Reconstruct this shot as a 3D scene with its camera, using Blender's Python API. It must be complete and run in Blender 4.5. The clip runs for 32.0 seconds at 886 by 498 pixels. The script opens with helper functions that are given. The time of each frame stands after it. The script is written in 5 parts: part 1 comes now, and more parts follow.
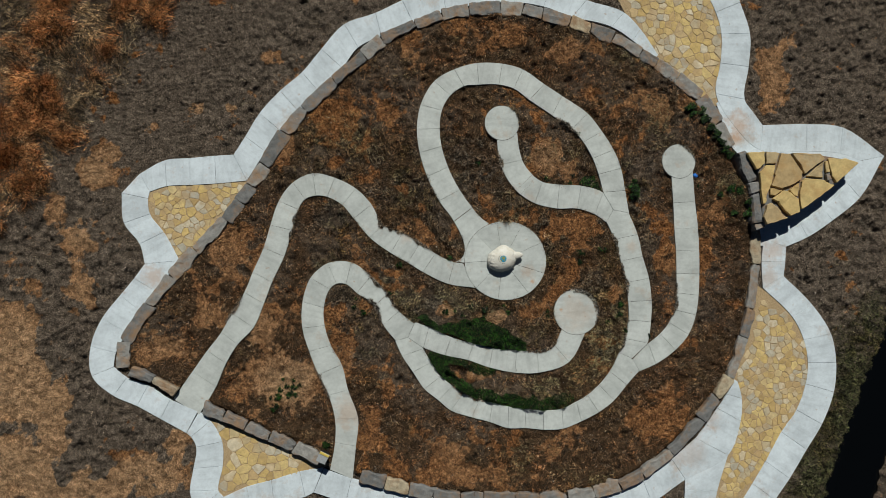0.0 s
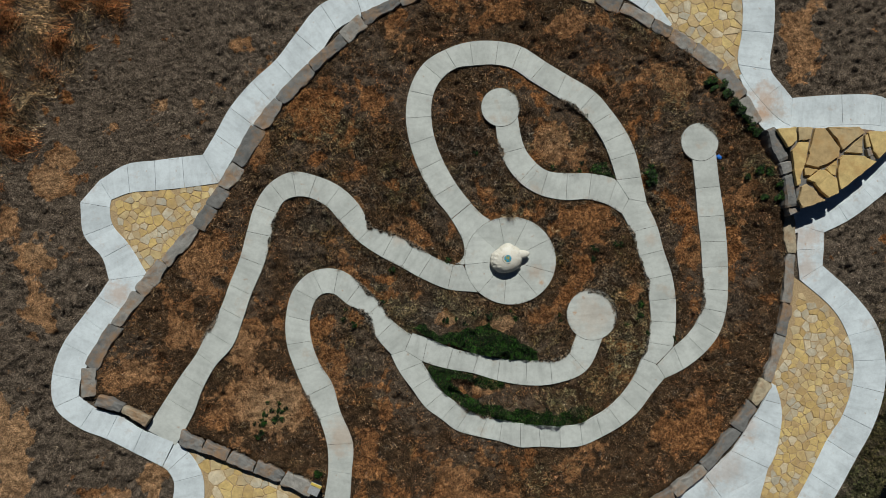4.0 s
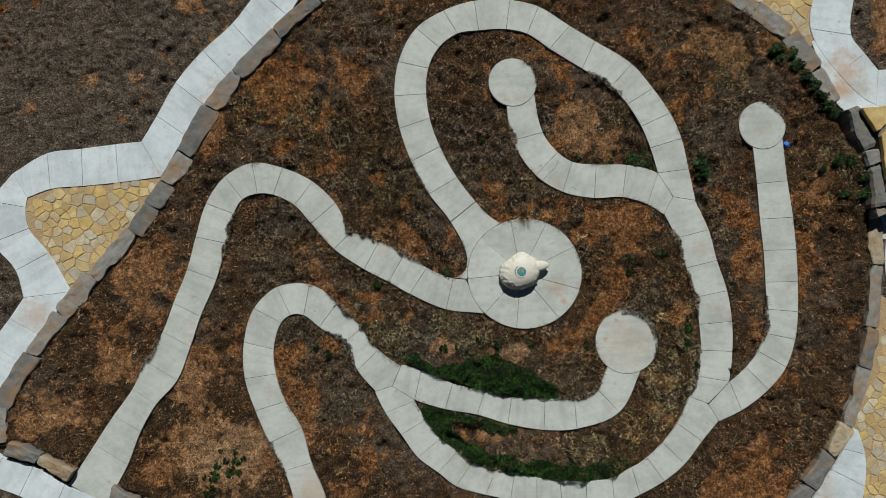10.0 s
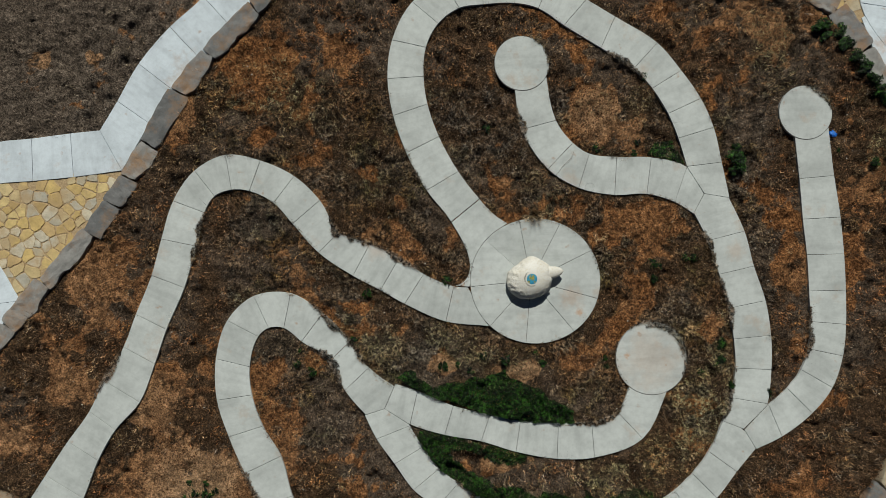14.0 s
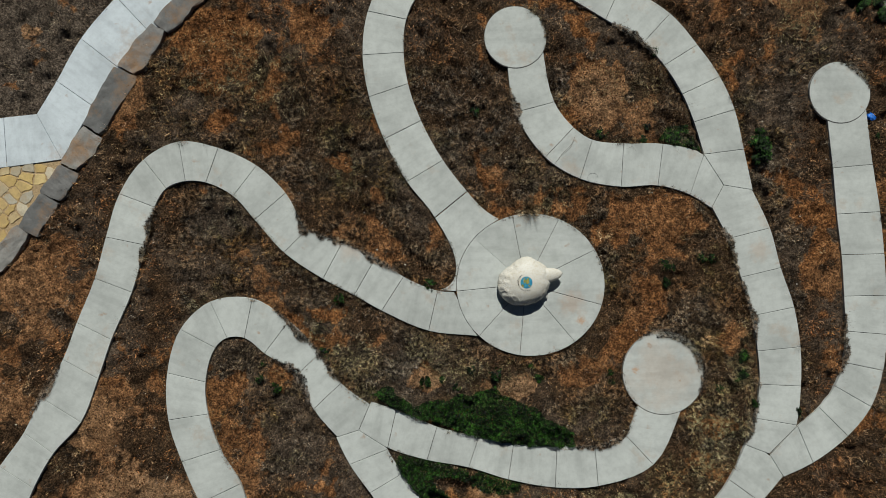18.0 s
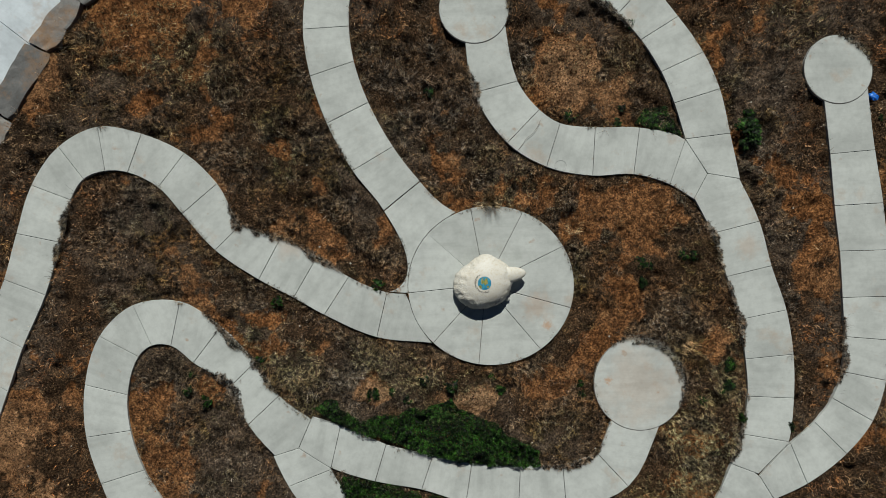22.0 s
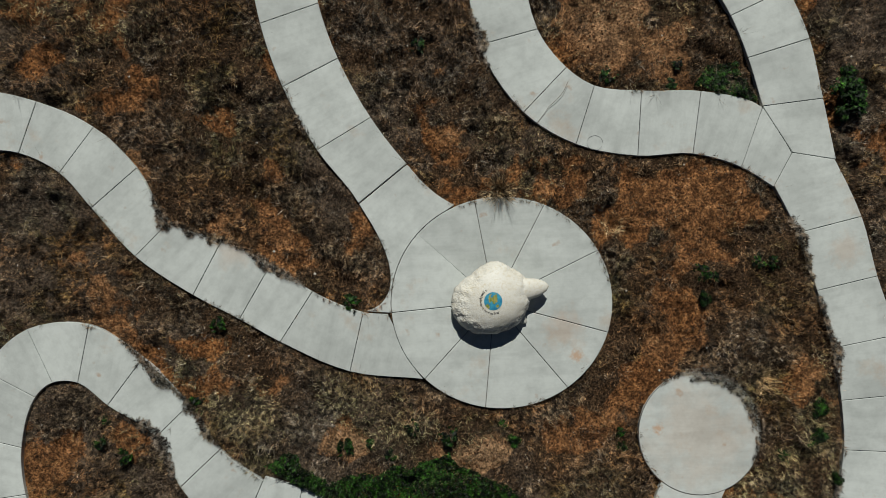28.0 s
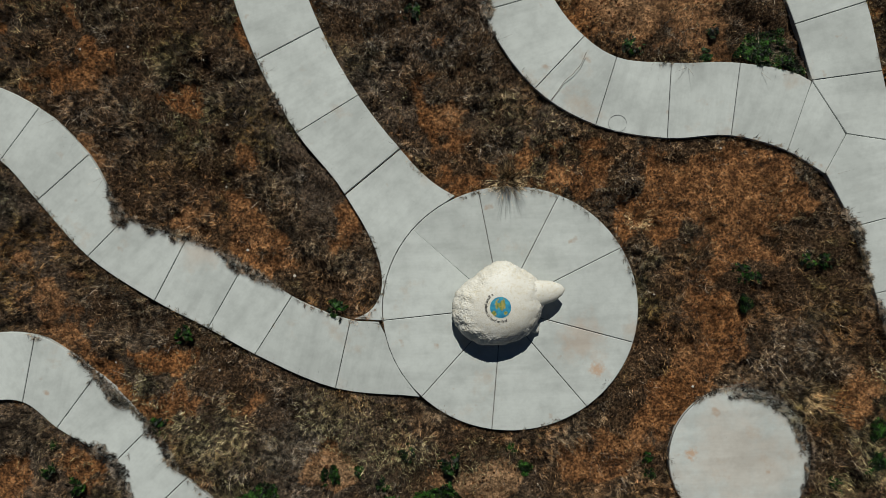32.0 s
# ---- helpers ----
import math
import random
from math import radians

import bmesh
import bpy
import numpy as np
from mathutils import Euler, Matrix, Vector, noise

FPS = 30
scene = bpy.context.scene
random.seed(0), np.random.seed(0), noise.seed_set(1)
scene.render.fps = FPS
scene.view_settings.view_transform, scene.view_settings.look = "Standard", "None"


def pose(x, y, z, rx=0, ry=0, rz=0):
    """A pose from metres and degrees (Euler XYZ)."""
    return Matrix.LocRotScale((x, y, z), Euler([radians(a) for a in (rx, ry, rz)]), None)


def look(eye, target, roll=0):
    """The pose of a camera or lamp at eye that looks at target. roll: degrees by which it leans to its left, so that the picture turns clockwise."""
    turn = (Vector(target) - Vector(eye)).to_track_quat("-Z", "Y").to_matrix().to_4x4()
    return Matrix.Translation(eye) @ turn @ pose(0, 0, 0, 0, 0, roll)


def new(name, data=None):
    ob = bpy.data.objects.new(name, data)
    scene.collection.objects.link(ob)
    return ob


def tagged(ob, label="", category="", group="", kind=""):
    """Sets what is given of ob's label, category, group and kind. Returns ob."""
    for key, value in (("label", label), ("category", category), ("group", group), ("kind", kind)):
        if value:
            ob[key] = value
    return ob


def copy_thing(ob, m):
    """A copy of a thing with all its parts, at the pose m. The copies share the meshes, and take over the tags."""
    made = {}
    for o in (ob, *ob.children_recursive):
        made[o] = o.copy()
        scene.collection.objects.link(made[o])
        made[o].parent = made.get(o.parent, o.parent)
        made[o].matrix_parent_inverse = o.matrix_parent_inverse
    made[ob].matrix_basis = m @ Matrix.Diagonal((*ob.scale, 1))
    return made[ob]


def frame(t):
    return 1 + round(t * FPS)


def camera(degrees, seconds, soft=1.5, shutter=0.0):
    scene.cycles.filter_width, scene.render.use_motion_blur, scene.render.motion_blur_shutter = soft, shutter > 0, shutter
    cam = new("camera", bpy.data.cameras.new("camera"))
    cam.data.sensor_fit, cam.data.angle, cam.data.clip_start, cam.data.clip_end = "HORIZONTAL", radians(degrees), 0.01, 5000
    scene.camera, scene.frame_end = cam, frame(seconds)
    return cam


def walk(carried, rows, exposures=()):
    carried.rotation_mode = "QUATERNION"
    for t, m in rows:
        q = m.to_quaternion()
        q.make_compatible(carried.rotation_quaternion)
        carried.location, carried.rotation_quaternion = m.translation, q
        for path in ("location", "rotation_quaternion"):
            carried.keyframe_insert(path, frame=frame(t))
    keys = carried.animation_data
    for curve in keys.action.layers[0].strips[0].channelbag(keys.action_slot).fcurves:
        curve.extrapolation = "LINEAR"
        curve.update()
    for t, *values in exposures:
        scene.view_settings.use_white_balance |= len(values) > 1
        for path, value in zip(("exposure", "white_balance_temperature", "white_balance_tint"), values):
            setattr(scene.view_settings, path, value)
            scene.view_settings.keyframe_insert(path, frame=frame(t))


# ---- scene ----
cam = camera(71.19, 32.0, soft=0.6)
PATH = [
    (0, -2.364, -1.386, 30.195, 2.399, -4.188, 0.743),
    (0.5, -2.318, -1.384, 29.917, 2.506, -4.119, -0.203),
    (1, -2.233, -1.306, 29.633, 2.482, -3.981, -1.191),
    (1.5, -2.055, -1.303, 29.385, 2.555, -3.715, -1.481),
    (2, -2.045, -1.322, 28.986, 2.668, -3.757, -1.469),
    (2.5, -1.905, -1.269, 28.503, 2.604, -3.584, -1.508),
    (3, -1.814, -1.128, 28.031, 2.365, -3.497, -1.530),
    (3.5, -1.752, -1.153, 27.565, 2.452, -3.448, -1.494),
    (5.5, -1.497, -0.952, 25.741, 2.134, -3.294, -1.547),
    (6, -1.415, -0.924, 25.278, 2.142, -3.190, -1.516),
    (6.5, -1.312, -0.874, 24.817, 2.137, -3.043, -1.524),
    (7, -1.244, -0.845, 24.352, 2.192, -2.967, -1.480),
    (7.5, -1.193, -0.703, 23.893, 2.007, -2.936, -1.442),
    (8, -1.133, -0.684, 23.412, 2.114, -2.843, -1.423),
    (8.5, -1.058, -0.650, 22.948, 2.206, -2.736, -1.417),
    (9, -0.964, -0.559, 22.503, 2.143, -2.589, -1.413),
    (9.5, -0.966, -0.514, 22.107, 2.162, -2.589, -1.403),
    (10, -0.891, -0.527, 21.735, 2.300, -2.442, -1.392),
    (10.5, -0.795, -0.441, 21.399, 2.171, -2.259, -1.347),
    (11, -0.747, -0.441, 21.058, 2.229, -2.202, -1.352),
    (11.5, -0.729, -0.440, 20.709, 2.265, -2.196, -1.374),
    (12, -0.740, -0.437, 20.343, 2.321, -2.300, -1.408),
    (12.5, -0.705, -0.353, 20.003, 2.110, -2.227, -1.327),
    (13, -0.702, -0.396, 19.670, 2.319, -2.217, -1.392),
    (13.5, -0.602, -0.244, 19.383, 2.008, -2.013, -1.309),
    (14, -0.655, -0.249, 19.128, 2.118, -2.143, -1.320),
    (14.5, -0.582, -0.234, 18.850, 2.111, -2.023, -1.278),
    (16.5, -0.340, -0.152, 17.587, 2.013, -1.700, -1.286),
    (17, -0.272, -0.130, 17.323, 1.933, -1.668, -1.282),
    (17.5, -0.094, -0.112, 17.077, 1.841, -1.517, -1.268),
    (18, 0.098, -0.182, 16.840, 2.054, -1.507, -1.305),
    (18.5, 0.369, -0.167, 16.590, 1.949, -1.409, -1.302),
    (19, 0.624, -0.115, 16.336, 1.730, -1.482, -1.354),
    (19.5, 0.877, -0.101, 16.096, 1.644, -1.533, -1.327),
    (20, 1.205, -0.097, 15.879, 1.568, -1.315, -1.388),
    (20.5, 1.380, -0.184, 15.696, 1.843, -1.336, -1.425),
    (21, 1.468, -0.160, 15.508, 1.768, -1.194, -1.419),
    (21.5, 1.438, -0.170, 15.317, 1.816, -1.264, -1.399),
    (22, 1.455, -0.138, 15.103, 1.710, -1.171, -1.445),
    (22.5, 1.468, -0.123, 14.889, 1.657, -1.164, -1.432),
    (23, 1.501, -0.167, 14.606, 1.828, -1.067, -1.425),
    (23.5, 1.443, -0.142, 14.241, 1.743, -1.335, -1.382),
    (24, 1.505, -0.108, 13.887, 1.666, -1.193, -1.398),
    (24.5, 1.554, -0.090, 13.518, 1.678, -1.079, -1.392),
    (25, 1.637, 0.033, 13.147, 1.318, -0.842, -1.441),
    (25.5, 1.677, 0.117, 12.779, 1.093, -0.769, -1.460),
    (27.5, 1.730, 0.291, 11.599, 0.571, -0.596, -1.506),
    (28, 1.777, 0.290, 11.347, 0.558, -0.479, -1.502),
    (28.5, 1.824, 0.288, 11.120, 0.536, -0.448, -1.520),
    (29, 1.857, 0.286, 10.905, 0.519, -0.480, -1.548),
    (29.5, 1.890, 0.306, 10.717, 0.419, -0.344, -1.640),
    (30, 1.904, 0.278, 10.538, 0.556, -0.304, -1.617),
    (30.5, 1.921, 0.317, 10.377, 0.357, -0.220, -1.633),
    (31, 1.894, 0.284, 10.208, 0.490, -0.277, -1.673),
    (31.5, 1.887, 0.281, 10.029, 0.476, -0.229, -1.689),
    (32, 1.856, 0.309, 9.830, 0.315, -0.168, -1.672),
]
walk(cam, [(t, pose(*place)) for t, *place in PATH])

# ---- light ----
SUN_UP, SUN_FROM = radians(45), Vector((0.02, 1.0, 0))
world = bpy.data.worlds.new("sky")
scene.world = world
world.use_nodes = True
wt = world.node_tree
sky = wt.nodes.new("ShaderNodeTexSky")
sky.sky_type, sky.sun_disc = "NISHITA", False
sky.sun_elevation, sky.sun_rotation = SUN_UP, math.atan2(SUN_FROM.x, SUN_FROM.y)
sky.air_density, sky.dust_density, sky.ozone_density = 1.0, 0.0, 8.0
wt.links.new(sky.outputs[0], wt.nodes["Background"].inputs[0])
wt.nodes["Background"].inputs[1].default_value = 0.0105
sun = new("sun", bpy.data.lights.new("sun", "SUN"))
sun.data.energy, sun.data.angle, sun.data.color = 3.9, radians(0.53), (0.98, 0.975, 0.905)
sun_way = SUN_FROM.normalized() * math.cos(SUN_UP) + Vector((0, 0, math.sin(SUN_UP)))
sun.matrix_world = look(sun_way * 60, (0, 0, 0))


# ---- helpers of this scene ----
def part(name, bm, mat, parent=None, label="", smooth=False):
    """Links a bmesh as one mesh object, under a thing or a part."""
    me = bpy.data.meshes.new(name)
    bm.to_mesh(me)
    bm.free()
    return mesh_part(name, me, mat, parent, label, smooth)


def mesh_part(name, me, mat, parent=None, label="", smooth=False):
    for m in mat if isinstance(mat, (list, tuple)) else [mat]:
        me.materials.append(m)
    if smooth:
        me.polygons.foreach_set("use_smooth", [True] * len(me.polygons))
    ob = new(name, me)
    if parent:
        ob.parent = parent
    return tagged(ob, label)


def thing(name, at, label, category, group="", kind=""):
    ob = new(name)
    ob.matrix_basis = at
    return tagged(ob, label, category, group, kind)


_tables = {}


def vnoise(x, y, size, seed):
    """Smooth value noise of 0 to 1, for numpy arrays."""
    if seed not in _tables:
        _tables[seed] = np.random.RandomState(seed).rand(256, 256)
    tb = _tables[seed]
    u, v = np.asarray(x, float) / size + 91.7, np.asarray(y, float) / size + 57.3
    i, j = np.floor(u).astype(int), np.floor(v).astype(int)
    a, b = u - i, v - j
    a, b = a * a * (3 - 2 * a), b * b * (3 - 2 * b)
    i0, j0, i1, j1 = i % 256, j % 256, (i + 1) % 256, (j + 1) % 256
    return (tb[i0, j0] * (1 - a) + tb[i1, j0] * a) * (1 - b) + (tb[i0, j1] * (1 - a) + tb[i1, j1] * a) * b


def fbm(x, y, size, seed, octaves=4, gain=0.55):
    total, amp, norm = 0.0, 1.0, 0.0
    for k in range(octaves):
        c, d = math.cos(0.6 + 1.1 * k), math.sin(0.6 + 1.1 * k)
        total = total + amp * vnoise(x * c - y * d, x * d + y * c, size / 2 ** k, seed + k)
        norm += amp
        amp *= gain
    return total / norm


def smooth01(v, lo, hi):
    t = np.clip((v - lo) / (hi - lo), 0, 1)
    return t * t * (3 - 2 * t)


# ---- materials ----
class Mat:
    """A small wrapper that builds a node material."""

    def __init__(self, name, rough=0.9, metal=0.0, spec=0.3):
        self.m = bpy.data.materials.new(name)
        self.m.use_nodes = True
        self.t = self.m.node_tree
        self.b = self.t.nodes["Principled BSDF"]
        self.b.inputs["Roughness"].default_value = rough
        self.b.inputs["Metallic"].default_value = metal
        self.b.inputs["Specular IOR Level"].default_value = spec

    def n(self, kind, **values):
        node = self.t.nodes.new(kind)
        for key, v in values.items():
            node.inputs[key.replace("_", " ")].default_value = v
        return node

    def link(self, a, b):
        self.t.links.new(a, b)

    def where(self):
        return self.n("ShaderNodeTexCoord").outputs["Object"]

    def place(self):
        return self.n("ShaderNodeNewGeometry").outputs["Position"]

    def noise(self, scale, vec=None, detail=4, rough=0.55):
        nd = self.n("ShaderNodeTexNoise", Scale=scale, Detail=detail, Roughness=rough)
        self.link(vec or self.place(), nd.inputs["Vector"])
        return nd.outputs["Fac"]

    def ramp(self, fac, stops):
        nd = self.t.nodes.new("ShaderNodeValToRGB")
        el = nd.color_ramp.elements
        while len(el) < len(stops):
            el.new(0.5)
        for e, (p, c) in zip(el, stops):
            e.position = p
            e.color = (*c, 1) if isinstance(c, tuple) else (c, c, c, 1)
        self.link(fac, nd.inputs[0])
        return nd.outputs[0]

    def mix(self, fac, a, b, how="MIX"):
        nd = self.t.nodes.new("ShaderNodeMix")
        nd.data_type, nd.blend_type = "RGBA", how
        for sock, v in ((nd.inputs[0], fac), (nd.inputs[6], a), (nd.inputs[7], b)):
            if hasattr(v, "is_output"):
                self.link(v, sock)
            elif isinstance(v, tuple):
                sock.default_value = (*v, 1)
            else:
                sock.default_value = v
        return nd.outputs[2]

    def math(self, how, a, b):
        nd = self.t.nodes.new("ShaderNodeMath")
        nd.operation = how
        for sock, v in ((nd.inputs[0], a), (nd.inputs[1], b)):
            if hasattr(v, "is_output"):
                self.link(v, sock)
            else:
                sock.default_value = v
        return nd.outputs[0]

    def bump(self, height, strength=0.4, distance=0.01):
        nd = self.n("ShaderNodeBump", Strength=strength, Distance=distance)
        self.link(height, nd.inputs["Height"])
        self.link(nd.outputs[0], self.b.inputs["Normal"])

    def color(self, c):
        if isinstance(c, tuple):
            self.b.inputs["Base Color"].default_value = (*c, 1)
        else:
            self.link(c, self.b.inputs["Base Color"])
        return self


def concrete(name, base, tint, washes=()):
    """Broom-finished concrete: blotches, pores, faint streaks and rusty soil stains."""
    m = Mat(name, 0.85, spec=0.25)
    p = m.place()
    rnd = m.n("ShaderNodeObjectInfo").outputs["Random"]
    c = m.ramp(rnd, [(0.0, tuple(base * t * 0.93 for t in tint)), (0.5, tuple(base * t for t in tint)), (1.0, tuple(base * t * 1.05 for t in tint))])
    c = m.mix(0.8, c, m.ramp(m.noise(0.9, p, 5, 0.6), [(0.38, 0.80), (0.58, 1.0)]), "MULTIPLY")
    c = m.mix(0.7, c, m.ramp(m.noise(6.0, p, 6, 0.7), [(0.36, 0.86), (0.56, 1.0)]), "MULTIPLY")
    lay = m.t.nodes.new("ShaderNodeAttribute")
    lay.attribute_type, lay.attribute_name = "OBJECT", "lay"
    spin = m.t.nodes.new("ShaderNodeVectorRotate")
    spin.rotation_type = "Z_AXIS"
    m.link(p, spin.inputs["Vector"])
    m.link(m.math("MULTIPLY", lay.outputs["Fac"], -1.0), spin.inputs["Angle"])
    for wide, along, low in ((4.0, 0.6, 0.86), (30.0, 3.0, 0.975)):
        st = m.n("ShaderNodeMapping")
        st.inputs["Scale"].default_value = (along, wide, 1)
        m.link(spin.outputs[0], st.inputs["Vector"])
        c = m.mix(0.6, c, m.ramp(m.noise(1.0, st.outputs[0], 3, 0.5), [(0.34, low), (0.50, 1.0), (0.66, 1.03)]), "MULTIPLY")
    stain = m.ramp(m.noise(0.55, p, 7, 0.72), [(0.57, 0.0), (0.70, 0.5)])
    c = m.mix(stain, c, (0.40, 0.27, 0.17))
    spot = m.ramp(m.noise(3.2, p, 3, 0.5), [(0.68, 0.0), (0.76, 0.55)])
    c = m.mix(spot, c, (0.34, 0.20, 0.11))
    speck = m.ramp(m.noise(26.0, p, 2, 0.5), [(0.76, 0.0), (0.80, 0.45)])
    c = m.mix(speck, c, (0.16, 0.14, 0.12))
    for x, y, r, much in washes:
        far = m.n("ShaderNodeVectorMath")
        far.operation = "DISTANCE"
        far.inputs[1].default_value = (x, y, 0)
        m.link(p, far.inputs[0])
        reach = m.math("ADD", m.math("DIVIDE", far.outputs["Value"], r), m.math("MULTIPLY", m.math("SUBTRACT", m.noise(2.2 / r, p, 6, 0.7), 0.5), 2.4))
        c = m.mix(m.ramp(reach, [(0.25, much), (0.95, 0.0)]), c, (0.46, 0.27, 0.15))
    m.color(c)
    m.bump(m.noise(90.0, p, 4, 0.7), 0.25, 0.004)
    return m.m


# soil washed over the slabs: x, y, reach, strength
M_INNER = concrete("grey_concrete", 0.54, (0.945, 1.0, 0.96), [(4.28, -1.62, 0.16, 0.7), (4.05, -1.15, 0.5, 0.3), (5.72, -3.0, 0.13, 0.7), (6.5, -3.1, 1.3, 0.22), (-4.6, -8.0, 1.0, 0.35), (-1.9, 0.55, 0.5, 0.25), (9.3, 0.2, 0.4, 0.25)])
M_OUTER = concrete("pale_concrete", 0.69, (0.90, 1.0, 1.06), [(14.9, 6.6, 0.9, 0.55), (14.7, 5.8, 0.5, 0.7), (16.6, 0.1, 0.9, 0.4), (12.2, -9.9, 1.3, 0.25), (-13.9, -1.6, 0.7, 0.45), (13.3, -8.3, 0.8, 0.3), (16.4, -1.3, 0.8, 0.35)])


def make_joint():
    m = Mat("joint_dirt", 0.95)
    m.color(m.ramp(m.noise(30.0), [(0.3, (0.085, 0.083, 0.078)), (0.7, (0.15, 0.14, 0.125))]))
    return m.m


M_JOINT = make_joint()


def make_ground():
    """Bare red soil, sand and grey-brown litter, mixed by the ground's own cover values and by grain."""
    m = Mat("dry_soil", 0.97, spec=0.12)
    p = m.place()
    at = m.t.nodes.new("ShaderNodeAttribute")
    at.attribute_name = "cover"
    sep = m.t.nodes.new("ShaderNodeSeparateColor")
    m.link(at.outputs["Color"], sep.inputs[0])
    bare, sand, dark = sep.outputs
    fine = m.noise(9.0, p, 8, 0.78)
    litter = m.ramp(m.noise(22.0, p, 6, 0.8), [(0.38, (0.016, 0.009, 0.005)), (0.5, (0.070, 0.041, 0.021)), (0.64, (0.19, 0.118, 0.063))])
    red = m.ramp(fine, [(0.34, (0.024, 0.011, 0.0055)), (0.44, (0.135, 0.058, 0.021)), (0.54, (0.32, 0.140, 0.050)), (0.66, (0.50, 0.27, 0.12))])
    pale = m.ramp(fine, [(0.35, (0.26, 0.150, 0.078)), (0.5, (0.43, 0.270, 0.150)), (0.66, (0.57, 0.385, 0.235))])
    grey = m.ramp(m.noise(15.0, p, 7, 0.8), [(0.36, (0.034, 0.027, 0.021)), (0.5, (0.142, 0.113, 0.087)), (0.64, (0.31, 0.25, 0.195))])
    rough_mask = m.math("ADD", bare, m.math("MULTIPLY", m.math("SUBTRACT", m.noise(2.6, p, 7, 0.75), 0.5), 1.5))
    k = m.ramp(rough_mask, [(0.30, 0.0), (0.58, 1.0)])
    c = m.mix(dark, litter, grey)
    c = m.mix(k, c, m.mix(sand, red, pale))
    pebble = m.ramp(m.noise(38.0, p, 1, 0.4), [(0.80, 0.0), (0.82, 1.0)])
    c = m.mix(pebble, c, (0.42, 0.36, 0.30))
    c = m.mix(1.0, c, m.ramp(m.noise(3.0, p, 6, 0.72), [(0.40, 0.62), (0.50, 0.97), (0.60, 1.32)]), "MULTIPLY")
    c = m.mix(1.0, c, m.ramp(m.noise(24.0, p, 3, 0.6), [(0.38, 0.55), (0.50, 1.0), (0.62, 1.45)]), "MULTIPLY")
    m.color(c)
    ledge = m.ramp(m.noise(5.5, p, 6, 0.75), [(0.40, 0.0), (0.47, 0.40), (0.49, 0.72), (0.55, 0.80), (0.565, 1.0)])
    m.bump(m.math("ADD", m.noise(12.0, p, 8, 0.75), m.math("MULTIPLY", ledge, 0.6)), 1.0, 0.085)
    return m.m


M_GROUND = make_ground()


def make_lump():
    m = Mat("red_earth_lump", 0.97, spec=0.1)
    rnd = m.n("ShaderNodeNewGeometry").outputs["Random Per Island"]
    c = m.ramp(rnd, [(0.0, (0.04, 0.018, 0.008)), (0.5, (0.11, 0.047, 0.019)), (1.0, (0.20, 0.10, 0.045))])
    m.color(m.mix(0.7, c, m.ramp(m.noise(30.0, None, 5, 0.7), [(0.3, 0.6), (0.7, 1.2)]), "MULTIPLY"))
    return m.m


M_GROUND_LUMP = make_lump()


def blade_mat(name, stops, tint, tint_amount=0.5, rough=0.8, patch=0.5, cool=0.0):
    """Grass or leaf: each blade has its own tone, the stand drifts in hue and depth from place to place, and random
    mottling in the colour stands in for shade between clumps.
    """
    m = Mat(name, rough, spec=0.2)
    p = m.place()
    rnd = m.n("ShaderNodeNewGeometry").outputs["Random Per Island"]
    c = m.ramp(rnd, stops)
    drift = m.ramp(m.noise(patch, p, 6, 0.68), [(0.44, 0.0), (0.58, tint_amount)])
    c = m.mix(drift, c, m.mix(1.0, c, tint, "MULTIPLY"))
    if cool:
        shift = m.n("ShaderNodeVectorMath")
        shift.inputs[1].default_value = (31.0, 17.0, 0)
        m.link(p, shift.inputs[0])
        c = m.mix(m.ramp(m.noise(0.6, shift.outputs[0], 5, 0.65), [(0.50, 0.0), (0.62, cool)]), c, m.mix(1.0, c, (0.84, 1.0, 0.66), "MULTIPLY"))
    # Dark mottles at three sizes, painted into the blades for the shade between clumps.
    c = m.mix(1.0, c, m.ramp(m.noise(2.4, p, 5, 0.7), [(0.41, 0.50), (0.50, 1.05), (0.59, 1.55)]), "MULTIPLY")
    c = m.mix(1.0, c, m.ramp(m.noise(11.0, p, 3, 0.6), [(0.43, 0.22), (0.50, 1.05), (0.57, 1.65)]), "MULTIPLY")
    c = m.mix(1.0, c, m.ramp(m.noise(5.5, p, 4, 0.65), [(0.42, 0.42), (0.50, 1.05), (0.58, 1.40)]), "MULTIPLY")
    m.color(c)
    return m.m


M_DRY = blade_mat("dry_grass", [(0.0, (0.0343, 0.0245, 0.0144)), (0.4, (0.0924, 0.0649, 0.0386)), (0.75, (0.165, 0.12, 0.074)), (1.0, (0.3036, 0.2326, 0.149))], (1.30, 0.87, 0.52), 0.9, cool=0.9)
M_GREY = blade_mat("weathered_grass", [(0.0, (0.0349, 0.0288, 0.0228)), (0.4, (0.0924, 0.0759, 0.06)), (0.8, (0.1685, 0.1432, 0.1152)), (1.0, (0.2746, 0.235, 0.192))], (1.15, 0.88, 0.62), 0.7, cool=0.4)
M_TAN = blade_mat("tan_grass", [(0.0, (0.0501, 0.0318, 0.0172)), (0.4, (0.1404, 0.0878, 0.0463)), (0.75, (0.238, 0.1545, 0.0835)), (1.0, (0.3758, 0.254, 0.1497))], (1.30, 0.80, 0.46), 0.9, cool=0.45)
M_STEMS = blade_mat("dead_stem", [(0.0, (0.04, 0.033, 0.026)), (0.5, (0.17, 0.145, 0.115)), (1.0, (0.42, 0.36, 0.29))], (1.1, 0.9, 0.7), 0.6)
